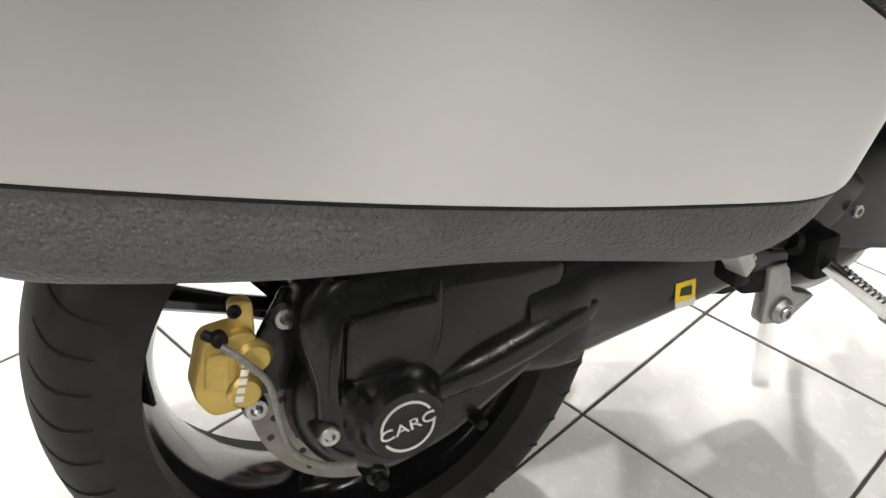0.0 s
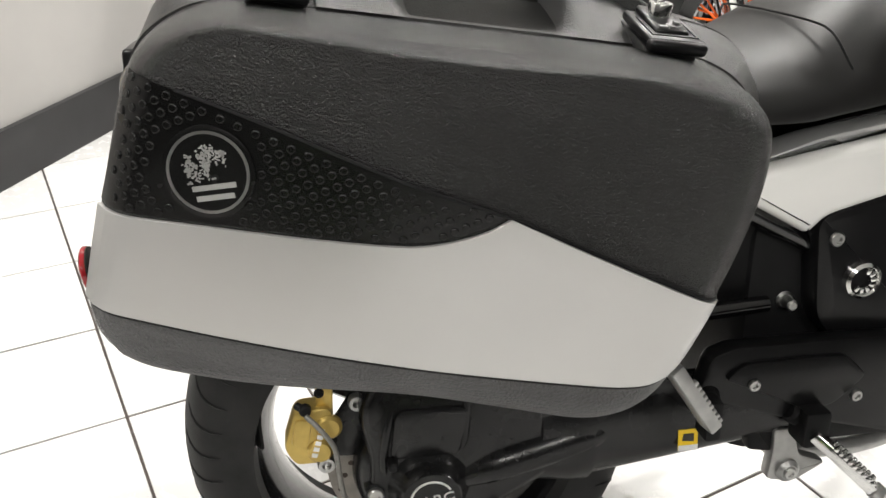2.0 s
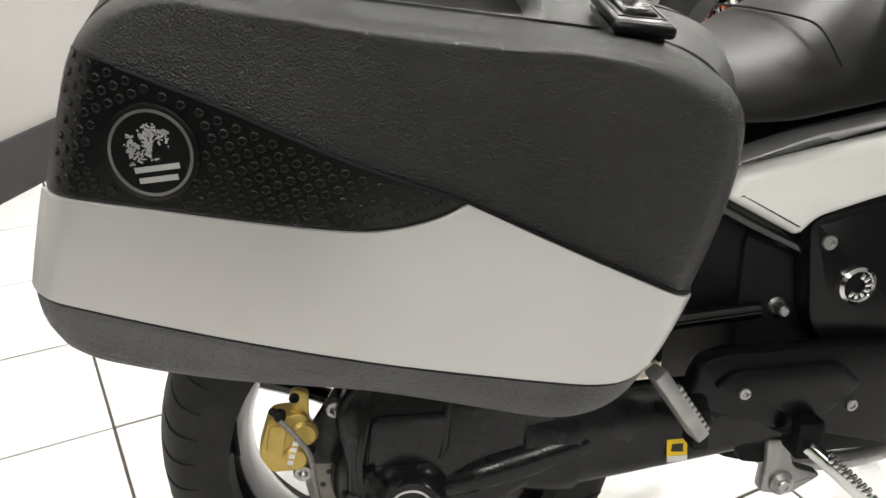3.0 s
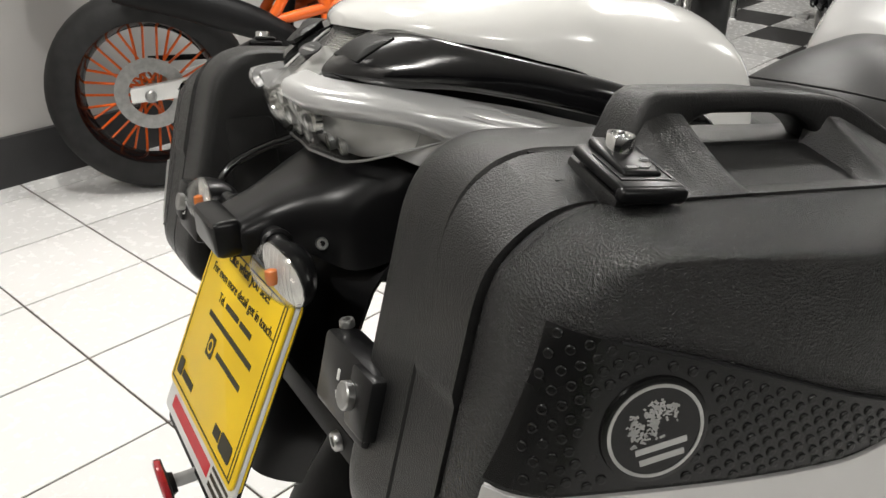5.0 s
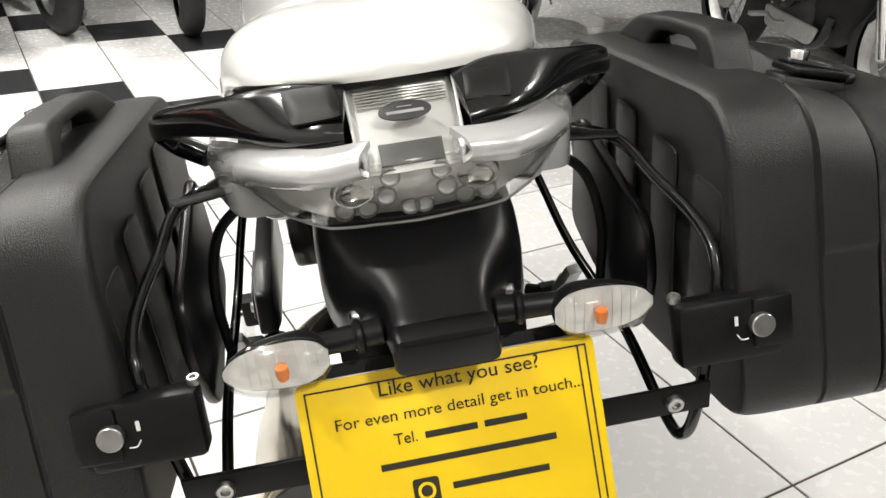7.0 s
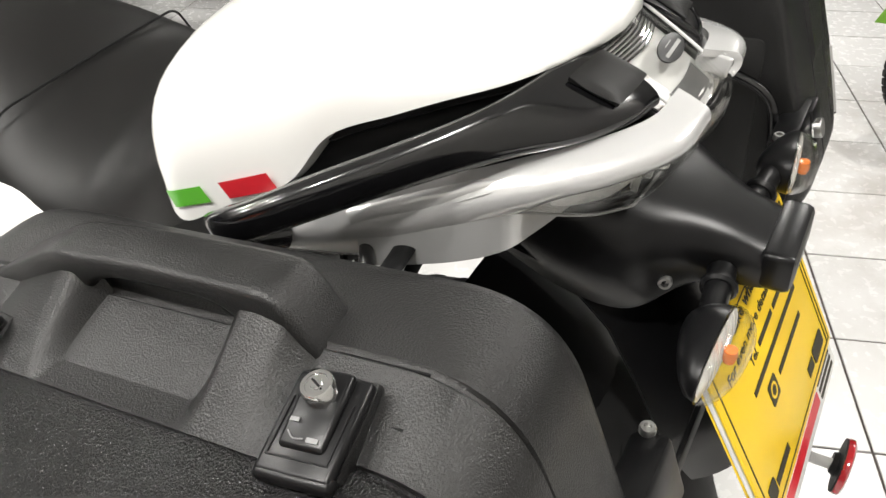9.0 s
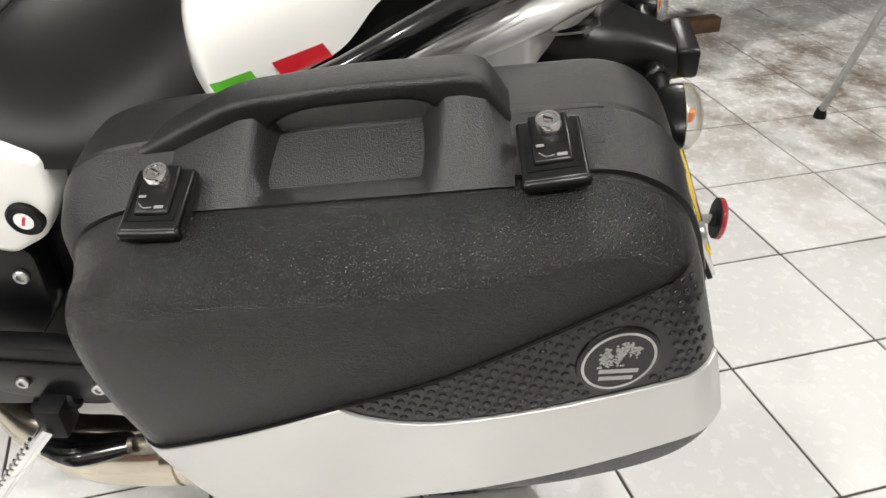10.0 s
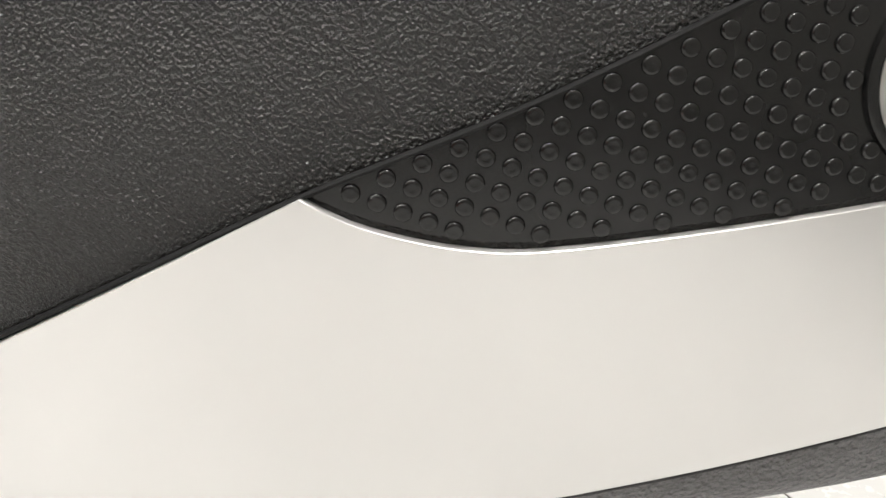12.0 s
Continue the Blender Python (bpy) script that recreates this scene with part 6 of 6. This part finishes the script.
        part("shift_lever", tube([(sx * 0.17, 0.60, r + 0.01), (sx * 0.185, 0.70, r + 0.0), (sx * 0.19, 0.78, r + 0.015)], 0.006, 8), M["steel"], t)
        part("coolant_hose", tube([(sx * 0.10, 0.95, r + 0.20), (sx * 0.145, 0.88, r + 0.24), (sx * 0.13, 0.78, r + 0.28)], 0.014, 10), M["rubber"], t)
        for k in range(5):
            part("cylinder_fin", slab(rounded([(0.80 + 0.012 * k, r + 0.225 + 0.022 * k, 0.008), (0.96 + 0.012 * k, r + 0.205 + 0.022 * k, 0.008), (0.962 + 0.012 * k, r + 0.211 + 0.022 * k, 0.002), (0.802 + 0.012 * k, r + 0.231 + 0.022 * k, 0.002)], 3), sx * 0.012, 0, "x", sx * 0.085), M["alu"], t)
    part("seat", tube([(0, 0.0, tall - 0.02), (0, 0.30, tall - 0.08), (0, 0.62, tall - 0.06)], [0.07, 0.12, 0.10], 14, 8, (0, 0, 1), 0.45), M["seat"], t)
    if plastics:
        part("tank", tube([(0, 0.58, tall - 0.06), (0, 0.78, tall + 0.02), (0, base - 0.34, tall - 0.02)], [0.09, 0.16, 0.10], 16, 8, (0, 0, 1), 0.8), accent, t)
        part("rear_fender", tube([(0, 0.20, tall - 0.05), (0, -0.05, tall - 0.02), (0, -0.30, tall - 0.06)], [0.09, 0.085, 0.06], 12, 8, (0, 0, 1), 0.25), M["black_plastic"], t)
        fen = sheet(lambda u, v: ((u - 0.5) * 0.15, base + (r + 0.06) * math.cos(radians(25 + 95 * v)), r + (r + 0.06 - 0.03 * (2 * u - 1) ** 2) * math.sin(radians(25 + 95 * v))), 6, 12, 0.004)
        part("front_fender", fen, accent if knobby else M["black_plastic"], t, smooth=60)
    part("airbox", join(box((0, 0.42, r + 0.42), (0.17, 0.46, 0.22), 0.04), box((0, 0.66, r + 0.38), (0.15, 0.30, 0.16), 0.03)), M["matt"], t)
    part("silencer", tube([(0.13, 0.50, r + 0.12), (0.15, 0.30, r + 0.22), (0.16, -0.05, r + 0.34)], [0.03, 0.05, 0.055], 16), M["matt"], t)
    if frame_mat is not M["orange"]:
        part("front_bodywork", tube([(0, 0.80, r + 0.02), (0, 0.98, r + 0.22), (0, base - 0.30, tall - 0.14)], [0.10, 0.15, 0.10], 14, 8, (0, 0, 1), 1.3), M["matt"], t)
    part("exhaust_header", tube([(0.08, 0.84, r + 0.26), (0.10, 0.98, r + 0.10), (0.09, 0.86, r - 0.06), (0.10, 0.60, r - 0.02)], 0.022, 10), M["cast"], t)
    part("radiator", box((0, 0.98, r + 0.30), (0.26, 0.05, 0.30), 0.01), M["matt"], t)
    part("handlebar", tube([(-0.36, base - 0.36, tall + 0.14), (-0.15, base - 0.28, tall + 0.12), (0.15, base - 0.28, tall + 0.12), (0.36, base - 0.36, tall + 0.14)], 0.012, 10), M["matt"], t)
    part("chain_run", tube([(-0.06, 0, r + 0.09), (-0.06, 0.30, r + 0.085), (-0.06, 0.60, r + 0.08)], 0.010, 6), M["matt"], t)
    part("shock", rod((0.0, 0.42, r + 0.08), (0.0, 0.48, tall - 0.18), 0.03), M["matt"], t)
    return t


other_bike((-2.10, 0.33), (-1.38, 1.54), "black supermoto with orange frame and orange wire spokes", M["matt"], M["orange"], M["orange"], r=0.315, half=0.068, lean=-6)
other_bike((-1.95, 3.65), (-1.36, 2.56), "dark blue and black motorcycle parked nose out", M["blue"], M["matt"], M["steel"], cast=True, r=0.31, half=0.075)
other_bike((-1.32, 3.99), (-0.80, 2.86), "small-wheeled black motorcycle with bright cast wheels", M["matt"], M["matt"], M["alu"], cast=True, r=0.215, half=0.065, tall=0.80)
other_bike((-0.95, 4.75), (-0.55, 3.45), "black motorcycle with silver fork legs", M["matt"], M["matt"], M["alu"], cast=True, r=0.31, half=0.06)
other_bike((-0.35, 4.9), (-0.12, 3.55), "black motorcycle parked nose out", M["matt"], M["matt"], M["alu"], cast=True, r=0.31, half=0.06)
other_bike((0.62, 4.6), (0.45, 3.3), "black motorcycle parked beside the others", M["matt"], M["matt"], M["steel"], cast=True, r=0.31, half=0.06)
other_bike((2.05, 2.75), (1.25, 1.75), "black motorcycle with small red and yellow details", M["matt"], M["matt"], M["steel"], cast=True, r=0.31, half=0.06)
other_bike((2.85, 2.05), (2.42, 0.80), "dark motorcycle with bright spoked wheels", M["matt"], M["matt"], M["steel"], r=0.32, half=0.055)
other_bike((3.35, 1.75), (2.90, 0.42), "dark motorcycle beside another one", M["matt"], M["matt"], M["steel"], r=0.32, half=0.055)
mx = other_bike((2.14, -2.55), (1.80, -1.53), "small green and lime off-road motorcycle with knobbly tyres", M["leaf"], M["leaf"], M["steel"], knobby=True, r=0.222, half=0.042, tall=0.72)
for sx in (-1, 1):
    part("fork_guard", tube([(sx * 0.122, 1.045, 0.20), (sx * 0.126, 1.03, 0.28), (sx * 0.124, 0.97, 0.46)], [0.026, 0.034, 0.026], 12, 8, (1, 0, 0), 0.5), M["lime"], mx, "lime fork guard")
    part("fork_sleeve", tube([(sx * 0.132, 1.030, 0.27), (sx * 0.136, 1.005, 0.35), (sx * 0.132, 0.98, 0.42)], [0.016, 0.022, 0.018], 12, 8, (1, 0, 0), 0.6), M["blue"], mx)

other_bike((-2.28, 2.55), (-1.72, 1.62), "black motorcycle parked close behind the orange-framed one", M["matt"], M["matt"], M["steel"], cast=True, r=0.30, half=0.06)
# bits and pieces on the floor
blk = thing("wooden_block", pose(1.795, -1.90, 0.0, 0, 0, 3), "short dark wooden block lying on the floor", "wooden block")
part("block", box((0, 0, 0.028), (0.055, 0.27, 0.056), 0.004), M["wood"], blk)
stand = thing("display_stand", pose(0.52, -1.81, 0), "grey tubular stand with rubber feet", "stand")
for foot in ((0.46, -0.10), (0.05, -0.60), (-0.42, -0.12)):
    part("leg", rod((foot[0], foot[1], 0.02), (0, 0, 1.0), 0.011), M["grey"], stand)
    part("rubber_foot", lathe([(0, 0), (0.019, 0), (0.019, 0.012), (0.014, 0.03), (0, 0.03)], (foot[0], foot[1], 0), (foot[0], foot[1], 1), 18), M["matt"], stand)
part("top_joint", rod((0, 0, 0.96), (0, 0, 1.06), 0.03), M["matt"], stand)

# ---- floor tiles ----
# dark tiles run in diagonal rows across the white floor behind the bike
DARK = {(i, j) for i in range(-20, 3) for j in range(6, 24) if i + j in (2, 6, 10)}


def tile_mesh(name, mat):
    return finish(name, box((0, 0, -0.005), (T - 0.0052, T - 0.0052, 0.010), 0.0012, seg=1), mat)


floor_root = bpy.data.objects["ground"]
light_mesh, dark_mesh = tile_mesh("tile", M["tile"]), tile_mesh("tile_dark", M["tile_dark"])
rng = random.Random(4)
rest = []
for i in range(-26, 26):
    for j in range(-26, 26):
        x, y = (i + 0.5) * T, (j + 0.5) * T
        near = -8 <= i < 8 and -8 <= j < 10
        if near:
            ob = new("tile", dark_mesh if (i, j) in DARK else light_mesh)
            ob.matrix_world = pose(x, y, rng.uniform(-0.0004, 0.0004), rng.uniform(-0.05, 0.05), rng.uniform(-0.05, 0.05))
            ob.parent = floor_root
        else:
            rest.append((i, j))
verts, faces, mats = [], [], []
h = T / 2 - 0.0027
for i, j in rest:
    x, y, k = (i + 0.5) * T, (j + 0.5) * T, len(verts)
    verts += [(x - h, y - h, 0), (x + h, y - h, 0), (x + h, y + h, 0), (x - h, y + h, 0), (x - h, y - h, -0.01), (x + h, y - h, -0.01), (x + h, y + h, -0.01), (x - h, y + h, -0.01)]
    faces += [(k, k + 1, k + 2, k + 3), (k, k + 4, k + 5, k + 1), (k + 1, k + 5, k + 6, k + 2), (k + 2, k + 6, k + 7, k + 3), (k + 3, k + 7, k + 4, k)]
    mats += [1 if (i, j) in DARK else 0] * 5
me = bpy.data.meshes.new("floor_tiles")
me.from_pydata(verts, [], faces)
me.materials.append(M["tile"])
me.materials.append(M["tile_dark"])
me.polygons.foreach_set("material_index", mats)
ob = new("floor_tiles", me)
ob.parent = floor_root
tagged(ob, kind="stuff")
